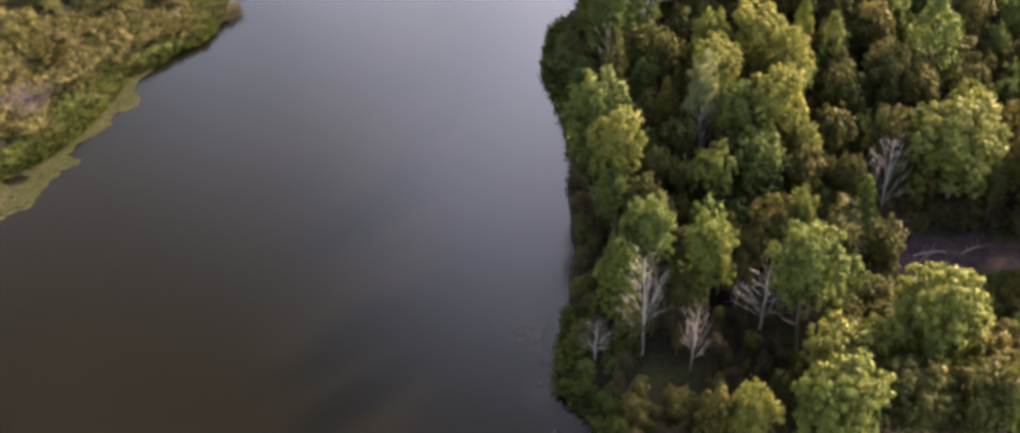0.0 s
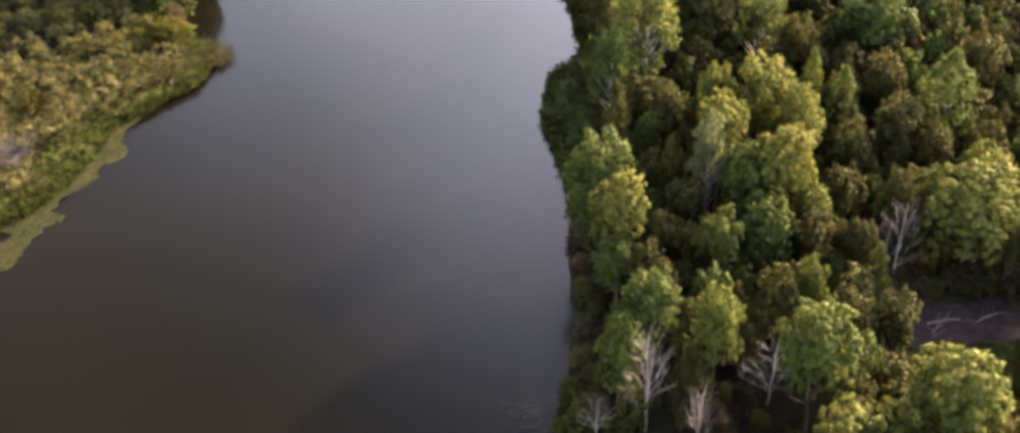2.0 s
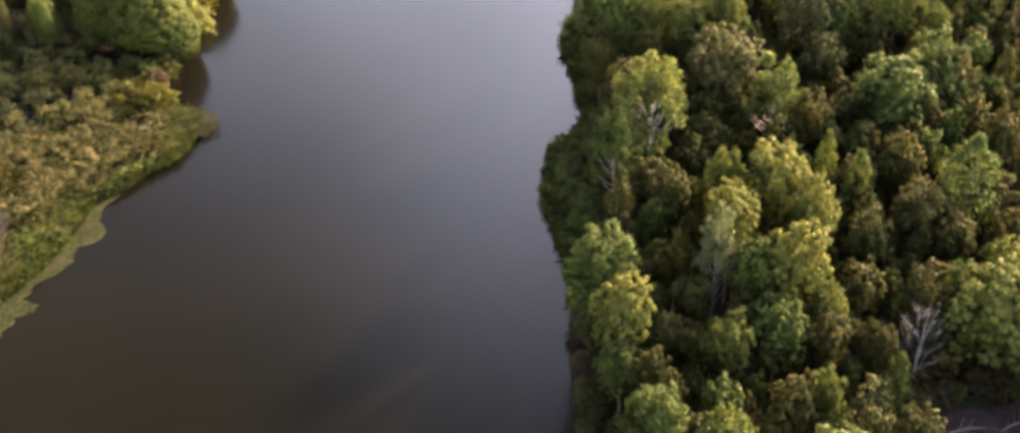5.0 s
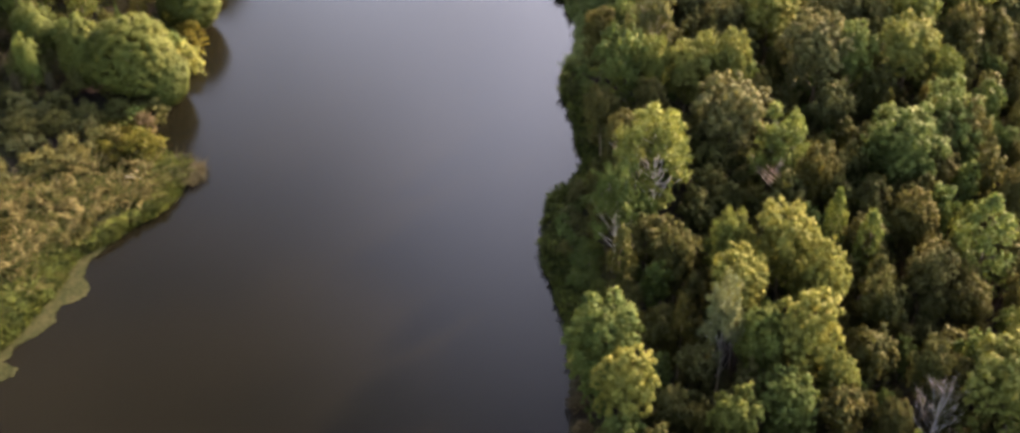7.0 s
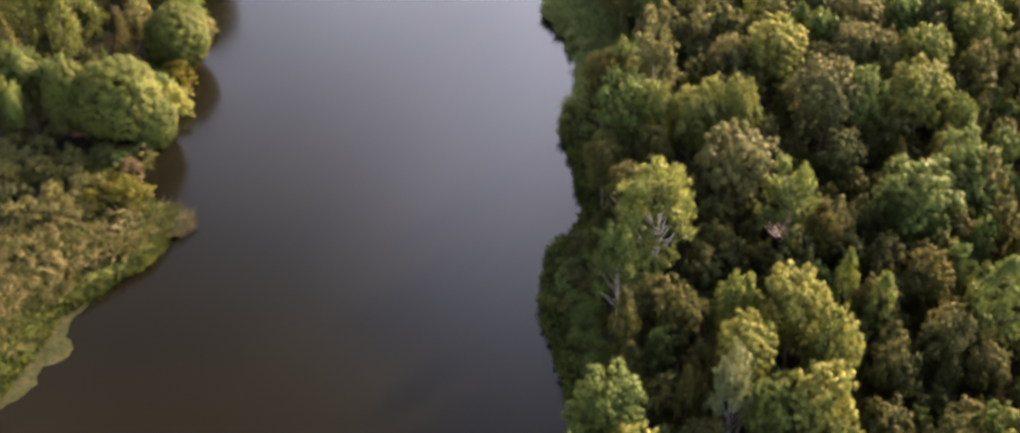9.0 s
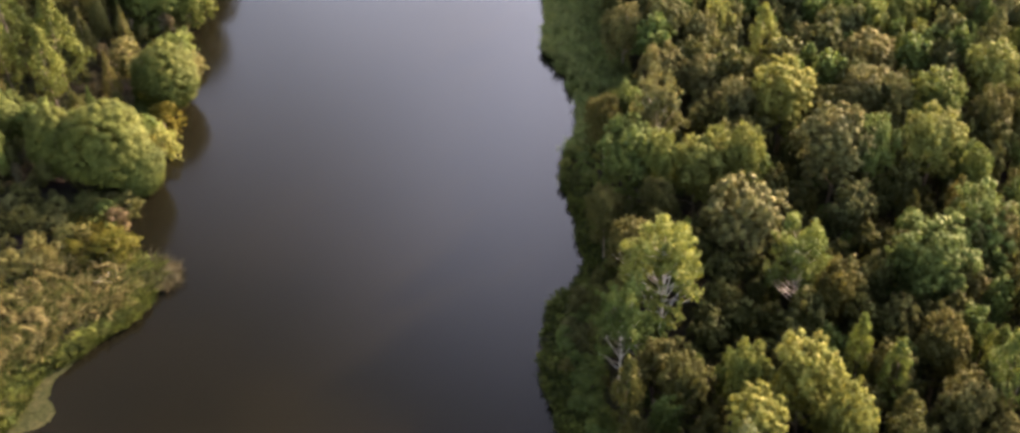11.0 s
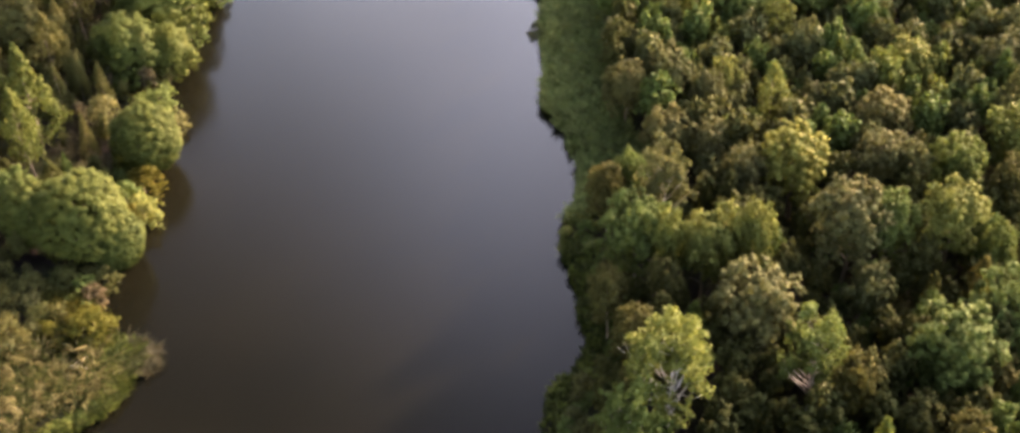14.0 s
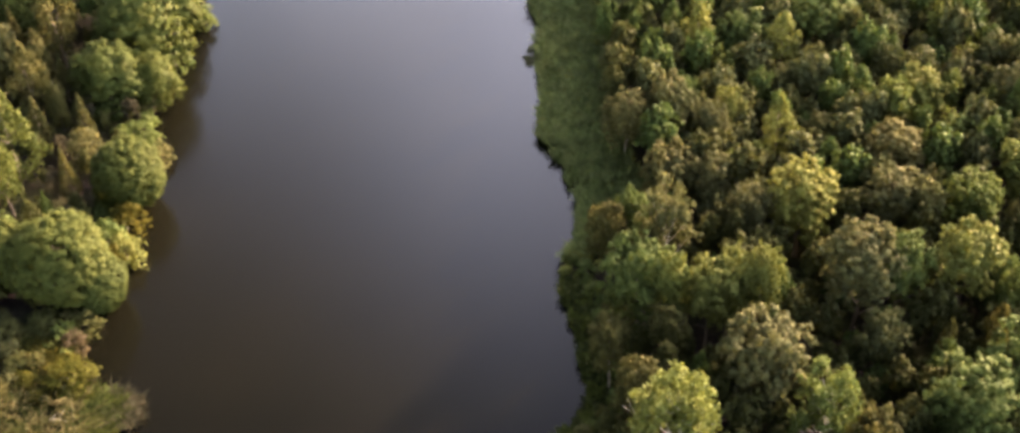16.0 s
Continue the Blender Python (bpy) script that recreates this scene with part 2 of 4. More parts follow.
def clumps_to_leaves(rng, clumps, per_clump, length, width, ragged=0.5, heart=None, outward=0.0):
    """clumps: rows of x, y, z, radius. Leaves on the skins of the clumps, mostly facing out and up, and the more so away from
    the crown's heart (z, breadth, depth)."""
    cs = np.repeat(clumps[:, :3], per_clump, 0)
    rs = np.repeat(clumps[:, 3], per_clump)[:, None]
    d = rng.normal(size=(len(cs), 3))
    d[:, 2] += 0.35
    d /= np.linalg.norm(d, axis=1, keepdims=True)
    pos = cs + d * rs * rng.uniform(0.5, 1.15, (len(cs), 1)) * np.array([1, 1, 1.15])
    nor = d + np.array([0, 0, 0.25]) + rng.normal(size=d.shape) * ragged
    if heart:
        away = (pos - np.array([0, 0, heart[0]])) / np.array([heart[1], heart[1], heart[2]])
        nor += outward * away / (np.linalg.norm(away, axis=1, keepdims=True) + 1e-6)
    return leaf_cards(rng, pos, nor, length, width)


def tube(points, radii, sides=5):
    """Verts and faces of a tapering limb along points."""
    verts, faces = [], []
    for k, (p, r) in enumerate(zip(points, radii)):
        ahead = Vector(points[min(k + 1, len(points) - 1)]) - Vector(points[max(k - 1, 0)])
        q = ahead.to_track_quat("Z", "Y")
        for s in range(sides):
            a = 2 * math.pi * s / sides
            verts.append(Vector(p) + q @ Vector((r * math.cos(a), r * math.sin(a), 0)))
        if k:
            o = (k - 1) * sides
            for s in range(sides):
                faces.append((o + s, o + (s + 1) % sides, o + sides + (s + 1) % sides, o + sides + s))
    faces.append(tuple(range((len(points) - 1) * sides, len(points) * sides)))
    return verts, faces


def wood(rng, height, base_radius, limbs, reach, first=0.35, bend=0.25, twigs=0, rise=0.5, apart=False, thick=0.6):
    """A leaning, tapering trunk with limbs (and twigs on them); apart: a mesh for each limb."""
    pieces = [([], [])]   # the trunk, then each limb with its twigs

    def add(points, radii, sides=5):
        v, f = tube(points, radii, sides)
        verts, faces = pieces[-1]
        o = len(verts)
        verts.extend(v)
        faces.extend([tuple(i + o for i in q) for q in f])

    steps = 7
    spine = [Vector((bend * math.sin(1.7 * k / steps + 0.4) * (k / steps) + rng.normal() * 0.05 * height / 10, rng.normal() * 0.05 * height / 10, -0.4 + (height + 0.4) * k / steps))
             for k in range(steps + 1)]
    add(spine, [base_radius * (1 - 0.88 * k / steps) for k in range(steps + 1)], 7)
    tips = []
    for n in range(limbs):
        if apart:
            pieces.append(([], []))
        u = first + (0.95 - first) * (n + rng.uniform(0, 0.9)) / limbs
        k = min(int(u * steps), steps - 1)
        at = spine[k].lerp(spine[k + 1], u * steps - k)
        a = n * 2.4 + rng.uniform(-0.5, 0.5)
        length = reach * (1.15 - 0.75 * u) * rng.uniform(0.75, 1.2)
        way = Vector((math.cos(a), math.sin(a), rise * rng.uniform(0.6, 1.5)))
        pts = [at + way * length * s + Vector((0, 0, 0.18 * length * s * s)) + Vector(rng.normal(size=3) * 0.05 * length * s) for s in (0, 0.35, 0.7, 1.0)]
        r0 = base_radius * (1 - 0.85 * u) * thick
        add(pts, [r0, r0 * 0.7, r0 * 0.42, r0 * 0.15], 4)
        tips.append(pts[-1])
        for w in range(twigs):
            s = rng.uniform(0.3, 0.95)
            p = pts[0].lerp(pts[-1], s)
            way2 = (way.normalized() + Vector(rng.normal(size=3) * 0.55) + Vector((0, 0, 0.35))).normalized()
            ln = length * rng.uniform(0.25, 0.5)
            add([p, p + way2 * ln * 0.5, p + way2 * ln + Vector((0, 0, 0.06 * ln))], [r0 * 0.4, r0 * 0.25, r0 * 0.08], 3)
    return [mesh_from("wood", v, f, True) for v, f in pieces], tips


def sphere_dirs(rng, n, low):
    """n spread-out directions with z above low."""
    z = np.linspace(0.97, low, n) + rng.normal(size=n) * 0.04
    z = np.clip(z, low, 1)
    a = np.arange(n) * 2.39996 + rng.normal(size=n) * 0.25
    s = np.sqrt(np.maximum(1 - z * z, 0))
    return np.stack([s * np.cos(a), s * np.sin(a), z], -1)


def crown_lobes(rng, lobes, per_lobe, clump):
    """Clumps of leaves on the skins of several upright lobes. lobes: rows of x, y, z, radius, half height."""
    rows = []
    for x, y, z, r, hh in lobes:
        d = sphere_dirs(rng, per_lobe, -0.45)
        c = d * np.array([r, r, hh]) * rng.uniform(0.75, 1.0, (per_lobe, 1)) + np.array([x, y, z])
        rows.append(np.column_stack([c, rng.uniform(0.75, 1.2, per_lobe) * clump]))
    return np.concatenate(rows)


def round_lobes(rng, many):
    """A broad crown of lobes of uneven height; reference size: radius 3, top at 10."""
    lobes = [(rng.normal() * 0.3, rng.normal() * 0.3, 7.9, 0.95, 1.9)]
    for count, z0, z1, reach, r in ((many, 5.6, 7.5, 1.6, 1.15), (many + 2, 3.4, 4.9, 2.05, 1.05)):
        turn = rng.uniform(0, 6.3)
        for k in range(count):
            a = turn + 6.283 * k / count + rng.normal() * 0.25
            q = reach * rng.uniform(0.75, 1.12)
            lobes.append((q * math.cos(a), q * math.sin(a), rng.uniform(z0, z1), r * rng.uniform(0.58, 0.9), r * rng.uniform(1.3, 2.3)))
    return lobes


def puff_lobes(rng, many, small, large, low=-0.4):
    """Billowing lobes over a rounded crown; reference size: radius 3, from 4 up to 10, with hollows between them."""
    lobes = []
    for d in sphere_dirs(rng, many, low):
        r = rng.uniform(small, large)
        q = (3.05 - r) * rng.uniform(0.6, 1.1)
        lobes.append((d[0] * q, d[1] * q, 6.6 + d[2] * q * 1.05, r, r * rng.uniform(1.1, 1.75)))
    turn, boughs = rng.uniform(0, 6.3), many // 2   # lower boughs that hang in the shade of the crown
    for k in range(boughs):
        a = turn + 6.283 * k / boughs + rng.normal() * 0.3
        q = rng.uniform(1.3, 2.2)
        lobes.append((q * math.cos(a), q * math.sin(a), rng.uniform(3.4, 5.0), rng.uniform(0.75, 1.1), rng.uniform(0.9, 1.5)))
    return lobes


def crown_round(rng):
    return np.concatenate([crown_lobes(rng, puff_lobes(rng, 28, 0.42, 0.85), 8, 0.25), crown_lobes(rng, [(0, 0, 5.9, 1.5, 2.6)], 30, 0.5)])


def crown_fill(rng):
    return np.concatenate([crown_lobes(rng, puff_lobes(rng, 14, 0.5, 1.0), 6, 0.34), crown_lobes(rng, [(0, 0, 5.9, 1.4, 2.4)], 12, 0.6)])


def crown_willow(rng):
    n = 620
    d = sphere_dirs(rng, n, -0.85)
    lobes = sphere_dirs(rng, 9, -0.1)
    bulge = np.max(d @ lobes.T, axis=1)
    rad = (0.8 + 0.2 * bulge ** 4) * rng.uniform(0.93, 1.03, n)
    c = d * rad[:, None] * np.array([2.7, 2.7, 4.9]) + np.array([0, 0, 4.6])
    inner = sphere_dirs(rng, 70, -0.85) * np.array([2.1, 2.1, 3.9]) + np.array([0, 0, 4.6])
    return np.concatenate([np.column_stack([c, rng.uniform(0.18, 0.34, n)]), np.column_stack([inner, np.full(70, 0.6)])])


def crown_dome(rng):
    """A full uneven crown whose lowest boughs hang to the ground; reference: radius 3, top at 10."""
    lobes = round_lobes(rng, 5)
    turn = rng.uniform(0, 6.3)
    for k in range(7):
        a = turn + 6.283 * k / 7 + rng.normal() * 0.2
        q = 2.05 * rng.uniform(0.85, 1.1)
        lobes.append((q * math.cos(a), q * math.sin(a), rng.uniform(1.7, 2.6), rng.uniform(0.8, 1.1), rng.uniform(1.4, 1.9)))
    return np.concatenate([crown_lobes(rng, lobes, 15, 0.36), crown_lobes(rng, [(0, 0, 4.6, 1.7, 3.6)], 40, 0.6)])


def crown_pointed(rng):
    n = 44
    z = np.linspace(9.6, 2.6, n)
    a = np.arange(n) * 2.4 + rng.normal(size=n) * 0.3
    rr = np.interp(z, [2.6, 4.5, 7.5, 9.6], [1.5, 2.25, 1.5, 0.15]) * rng.uniform(0.6, 1.15, n)
    return np.column_stack([rr * np.cos(a), rr * np.sin(a), z, np.interp(z, [2, 10], [0.95, 0.42]) * rng.uniform(0.85, 1.15, n)])


def crown_conifer(rng):
    n = 110
    z = 9.9 - 8.6 * np.linspace(0, 1, n) ** 0.8
    a = np.arange(n) * 2.39996 + rng.normal(size=n) * 0.2
    rr = np.interp(z, [1.2, 2.6, 9.9], [2.2, 2.4, 0.05]) * rng.uniform(0.7, 1.05, n)
    return np.column_stack([rr * np.cos(a), rr * np.sin(a), z, np.interp(z, [2, 10], [0.62, 0.18])])


def crown_birch(rng, tips):
    rows = []
    for p in tips:
        for k in range(9):
            q = np.array(p) - np.array([p[0], p[1], 0]) * rng.uniform(0, 0.42) + rng.normal(size=3) * np.array([0.3, 0.3, 0.42])
            rows.append((*q, rng.uniform(0.25, 0.45)))
    return np.array(rows)


def crown_shrub(rng):
    """Low and many-stemmed, reference: radius 3, top at 10."""
    n = 30
    d = sphere_dirs(rng, n, -0.1)
    c = d * np.array([2.2, 2.2, 7.6]) * rng.uniform(0.7, 1.05, (n, 1)) + np.array([0, 0, 1.2])
    return np.column_stack([c, rng.uniform(0.6, 1.1, n)])


WORDS = ["dark green", "mid-green", "yellow-green", "olive-brown", "ochre-yellow", "dull brown", "grey-green", "soft green"]
NAMES = {"round": ("broadleaf_tree", "tree", "dense rounded crown"), "pointed": ("narrow_tree", "tree", "tall narrow crown"),
         "conifer": ("conifer_tree", "conifer", "cone-shaped crown"), "birch": ("birch_tree", "tree", "airy crown and pale limbs"),
         "willow": ("willow_tree", "tree", "broad dense dome-shaped crown"), "dome": ("bank_tree", "tree", "full low-hanging crown"), "shrubby": ("tall_shrub", "shrub", "loose bushy foliage"),
         "shrub": ("bank_shrub", "shrub", "low tangled foliage"), "fill": ("understorey_tree", "tree", "uneven leafy crown"), "dead": ("dead_tree", "dead tree", "")}
VARIANTS = {"round": 6, "pointed": 3, "conifer": 2, "birch": 3, "willow": 2, "dome": 4, "shrubby": 3, "shrub": 4, "thicket": 4, "far": 6, "fill": 6, "dead": 3}
WHERE = {"shrub": "at the water's edge"}
HEARTS = {"round": (6.0, 1.7, 2.3, 150), "fill": (6.0, 1.7, 2.3, 100), "far": (6.0, 1.7, 2.3, 50), "willow": (4.6, 2.25, 4.1, 330), "dome": (4.7, 2.0, 3.8, 260)}
MESHES, TEMPLATES = {}, {}


def plant_meshes(kind, variant):
    if (kind, variant) in MESHES:
        return MESHES[kind, variant]
    rng = np.random.default_rng(1000 + 37 * variant + sum(map(ord, kind)))
    leaves = None
    if kind == "dead":
        trunk, _ = wood(rng, 10, 0.13, 30, 2.9, 0.2, 0.7, 18, 0.95, True, 0.24)
    elif kind == "birch":
        trunk, tips = wood(rng, 9.4, 0.13, 30, 3.3, 0.26, 0.5, 1, 0.8, True)
        clumps = crown_birch(rng, [tuple(p) for p in tips] + [(0.2, 0.1, 8.6), (-0.4, 0.3, 8.0), (0.3, -0.5, 7.4)])
        leaves = clumps_to_leaves(rng, clumps, 20, 0.15, 0.09, 0.5)
    else:
        if kind == "round":
            clumps, per, size = crown_round(rng), 25, 0.145
        elif kind == "willow":
            clumps, per, size = crown_willow(rng), 32, 0.11
        elif kind == "dome":
            clumps, per, size = crown_dome(rng), 28, 0.15
        elif kind == "fill":
            clumps, per, size = crown_fill(rng), 17, 0.25
        elif kind == "far":
            clumps, per, size = crown_fill(rng), 6, 0.40
        elif kind == "pointed":
            clumps, per, size = crown_pointed(rng), 46, 0.19
        elif kind == "conifer":
            clumps, per, size = crown_conifer(rng), 40, 0.14
        else:
            clumps, per, size = crown_shrub(rng), 40 if kind == "shrubby" else 13 if kind == "shrub" else 10, 0.27 if kind == "shrubby" else 0.43 if kind == "shrub" else 0.44
        leaves = clumps_to_leaves(rng, clumps, per, size, size * 0.62, 0.28 if kind in ("willow", "dome") else 0.42, HEARTS.get(kind), 1.6 if kind in ("willow", "dome") else 0.55)
        if kind in HEARTS:   # the close inner foliage that keeps light from passing through
            z, wide, deep, n = HEARTS[kind]
            d = sphere_dirs(rng, n, -0.9)
            heart = d * np.array([wide, wide, deep]) * rng.uniform(0.85, 1.05, (n, 1)) + np.array([0, 0, z])
            leaves = np.concatenate([leaves, leaf_cards(rng, heart, d + rng.normal(size=d.shape) * 0.2, 0.42, 0.34)])
        low = kind in ("shrub", "shrubby", "thicket")
        trunk, _ = wood(rng, 6.5 if low else 8.6, 0.12 if low else 0.19, 7, 2.3, 0.15 if low else 0.3, 0.4)
    if leaves is not None:
        leaves = quads_mesh("leaves", leaves, len(leaves) // 4)
    MESHES[kind, variant] = trunk, leaves
    return trunk, leaves


def template(kind, variant, tone):
    """A finished plant to copy: an empty at its foot with trunk and crown."""
    key = kind, variant, tone
    if key not in TEMPLATES:
        trunk, leaves = plant_meshes(kind, variant)
        name, category, look_words = NAMES[kind]
        TEMPLATES[key] = (name, category, look_words, [w.copy() for w in trunk], leaves.copy() if leaves else None)
        for w in TEMPLATES[key][3]:
            w.materials.append(DEAD_WOOD if kind == "dead" else PALE_BARK if kind == "birch" else BARK)
        if leaves:
            TEMPLATES[key][4].materials.append(LEAVES[tone])
    return TEMPLATES[key]


PLANTED = []
lot = random.Random(5)


def crown_depth(kind, height, radius):
    """Share of its full depth that keeps a rounded crown as deep as it is broad."""
    broad = lot.uniform(0.95, 1.2) if radius > 2.4 and kind == "round" else lot.uniform(1.25, 1.8)   # broad crowns are domes, slim ones upright
    return min(1.0, max(0.7, broad * radius / 3.0 * 10.0 / height)) if kind in ("round", "fill", "far") else 1.0


def tree(kind, x, y, height, radius, tone, group=""):
    variant = lot.randrange(VARIANTS[kind])
    name, category, look_words, trunk, leaves = template(kind, variant, tone)
    root = new(name)
    root.empty_display_size = 0.3
    z = float(ground_height(np.array(x), np.array(y)))
    wide = radius / 3.0 * (1.0 if kind != "dead" else 1.05)
    root.matrix_basis = pose(x, y, z, 0, 0, lot.uniform(0, 360)) @ Matrix.Diagonal((wide, wide, height / 10.0, 1))
    for k, w in enumerate(trunk):
        new("branch" if k else "trunk", w).parent = root
    if kind == "dead":
        tagged(root, "leafless dead tree with bleached pale grey branches" if height > 7 else "bare grey dead tree with broken spreading branches", category)
    else:
        crown = new("crown", leaves)
        crown.parent = root
        squat = crown_depth(kind, height, radius)
        crown.matrix_basis = pose(0, 0, 10 * (1 - squat)) @ Matrix.Diagonal((1, 1, squat, 1))
        size = "small" if height < 6 else "tall" if height > 10 else "mid-height"
        if kind == "shrub":
            size = "low"
        tagged(root, f"{size} {WORDS[tone]} {'bush' if category == 'shrub' else 'tree'} with {look_words} {WHERE.get(kind, 'in riverside wood')}", category, group)
    PLANTED.append((x, y, radius))
    if kind in ("dead", "birch"):   # light trees stand where others have left room
        PLANTED.append((x, y - 2.6, 2.4 if kind == "dead" else 1.2))
    return root


# trees that stand out, bank by bank, nearest first
tree("round", 15.8, 65.3, 9.9, 1.9, 2)
tree("round", 21.5, 64.3, 13.2, 3.7, 2)
tree("round", 33.7, 65.3, 10.6, 1.5, 2)
tree("round", 32.1, 66.1, 10.6, 2.8, 0)
tree("shrubby", 14.0, 68.4, 6.9, 1.5, 1)
tree("round", 27.1, 66.5, 10.6, 2.8, 0)
tree("shrubby", 11.4, 70.0, 5.0, 1.7, 0)
tree("round", 26.4, 71.8, 9.8, 2.3, 2)
tree("round", 22.8, 71.2, 9.8, 3.0, 2)
tree("round", 30.3, 72.9, 13.2, 4, 2)
tree("dead", 12.8, 76.2, 6.9, 1.5, 0)
tree("dead", 5.3, 77.9, 4.0, 1.5, 0)
tree("shrubby", 8.0, 78.1, 6.9, 1.5, 0)
tree("dead", 9.2, 78.3, 10.0, 2.3, 0)
tree("round", 21.3, 77.5, 13.9, 3.1, 1)
tree("dead", 19.0, 80.6, 6.0, 2.6, 0)
tree("round", 7.2, 80.6, 10.3, 2.1, 1)
tree("round", 14.6, 81.3, 12.1, 2.1, 1)
tree("round", 9.9, 83.7, 12.1, 2.2, 1)
tree("round", 22.9, 87.6, 9.2, 1.5, 1)
tree("shrubby", 26.4, 87.8, 8.6, 2.1, 3)
tree("round", 28.1, 93.0, 8.6, 1.5, 0)
tree("round", 16.1, 92.9, 10.3, 2.1, 2)
tree("dead", 31.7, 94.4, 9.2, 2.2, 0)
tree("round", 20.3, 94.4, 10.3, 2.5, 1)
tree("round", 11.4, 94.8, 8.6, 1.6, 0)
tree("round", 8.1, 94.7, 12.7, 2.6, 2)
tree("round", 37.6, 95.2, 12.1, 4.3, 2)
tree("round", 24.4, 96.9, 9.6, 1.8, 2)
tree("round", 31.7, 97.5, 10.3, 1.7, 0)
tree("round", 39.9, 99.6, 11.5, 2.4, 2)
tree("round", 19.3, 99.7, 11.5, 2.6, 1)
tree("round", 22.2, 99.6, 13.2, 3.2, 2)
tree("round", 6.8, 100.5, 12.7, 3.1, 1)
tree("birch", 16.0, 100.8, 12.1, 1.7, 6)
tree("pointed", 13.0, 103.0, 10.3, 1.4, 0)
tree("round", 17.7, 104.6, 13.2, 2.8, 2)
tree("round", 29.8, 105.6, 9.2, 2.1, 0)
tree("round", 24.2, 104.9, 13.8, 2.4, 2)
tree("round", 23.8, 105.5, 10.9, 2, 2)
tree("round", 37.1, 106.3, 8.5, 2.2, 0)
tree("round", 34.5, 108.5, 10.0, 2.5, 0)
tree("round", 22.0, 109.5, 13.8, 2.9, 2)
tree("round", 17.8, 110.4, 12.7, 1.8, 2)
tree("round", 13.5, 111.8, 10.3, 2.4, 0)
tree("pointed", 8.9, 111.8, 10.3, 1.8, 0)
tree("pointed", 39.4, 111.4, 12.7, 3.4, 1)
tree("pointed", 29.8, 112.1, 10.9, 1.9, 1)
tree("round", 29.9, 113.5, 9.0, 2.2, 0)
tree("pointed", 27.4, 114.4, 11.5, 1.5, 1)
tree("round", 34.5, 115.5, 10.0, 2.2, 0)
tree("round", 34.5, 115.9, 9.5, 2.2, 0)
tree("birch", 8.6, 117.6, 10.9, 2.4, 1)
tree("round", 31.5, 118.3, 9.2, 2.2, 0)
tree("round", 44.4, 118.1, 10.6, 2.2, 0)
tree("round", 27.3, 121.5, 10.6, 2.2, 0)
tree("round", 28.1, 122.7, 10.0, 2.2, 0)
tree("birch", 12.6, 122.5, 13.2, 4, 2)
tree("round", 38.8, 123.5, 8.5, 2.2, 0)
tree("round", 35.3, 123.6, 11.5, 3.1, 1)
tree("birch", 24.4, 124.6, 11.4, 2.9, 1)
tree("round", 35.5, 124.7, 12.1, 4.1, 1)
tree("round", 39.4, 126.8, 10.6, 2.2, 0)
tree("round", 42.1, 127.5, 10.9, 2.1, 0)
tree("round", 10.2, 128.7, 10.3, 2.3, 0)
tree("round", 40.6, 128.6, 12.1, 3.5, 1)
tree("round", 20.6, 130.3, 12.6, 4.1, 3)
tree("pointed", 36.1, 133.0, 8.6, 1.2, 0)
tree("pointed", 39.9, 132.8, 10.3, 1.6, 0)
tree("round", 30.7, 133.1, 9.8, 2.4, 3)
tree("round", 8.4, 134.9, 9.2, 1.9, 0)
tree("round", 13.3, 134.9, 9.8, 1.8, 0)
tree("round", 42.7, 137.4, 10.3, 2, 1)
tree("round", 17.1, 138.2, 11.5, 2.5, 2)
tree("round", 21.4, 138.2, 12.7, 2, 2)
tree("round", 13.8, 138.6, 12.1, 1.9, 2)
tree("round", 18.9, 138.9, 12.1, 2.2, 2)
tree("round", 33.5, 139.3, 12.7, 2.4, 1)
tree("round", 29.9, 139.1, 13.8, 3.6, 3)
tree("round", 42.4, 140.1, 9.2, 1.8, 1)
tree("round", 39.3, 139.9, 12.7, 3, 2)
tree("round", 11.4, 141.0, 12.1, 3.5, 1)
tree("birch", 14.3, 146.0, 12.1, 2.6, 3)
tree("round", 46.9, 146.7, 10.0, 2.2, 0)
tree("round", 42.7, 148.7, 8.6, 2.2, 1)
tree("round", 9.2, 148.6, 9.8, 2.2, 0)
tree("round", 38.0, 149.6, 10.3, 2.1, 3)
tree("round", 42.4, 149.6, 10.3, 2.9, 1)
tree("round", 22.3, 149.9, 9.8, 2.3, 3)
tree("round", 11.5, 150.1, 9.8, 1.8, 1)
tree("round", 27.2, 150.5, 10.9, 4, 2)
tree("round", 35.6, 150.7, 10.3, 3.1, 3)
tree("round", 49.1, 154.3, 10.3, 3.2, 2)
tree("round", 19.5, 155.4, 9.2, 2.4, 3)
tree("round", 15.7, 156.6, 9.8, 2.7, 3)
tree("round", 37.5, 159.1, 9.2, 3.5, 3)
tree("pointed", 26.9, 161.7, 10.9, 2.2, 2)
tree("round", 31.4, 162.6, 7.9, 2.2, 0)
tree("round", 20.3, 162.7, 9.8, 2.1, 3)
tree("round", 22.5, 166.0, 9.2, 2, 2)
tree("round", 17.2, 165.9, 9.8, 2.5, 3)
tree("round", 12.4, 166.6, 8.6, 2.5, 3)
tree("round", 52.8, 167.2, 9.8, 3.4, 3)
tree("round", 42.6, 168.3, 9.2, 3, 2)
tree("round", 16.8, 168.6, 9.2, 2.1, 3)
tree("round", 42.6, 170.1, 8.1, 2.5, 1)
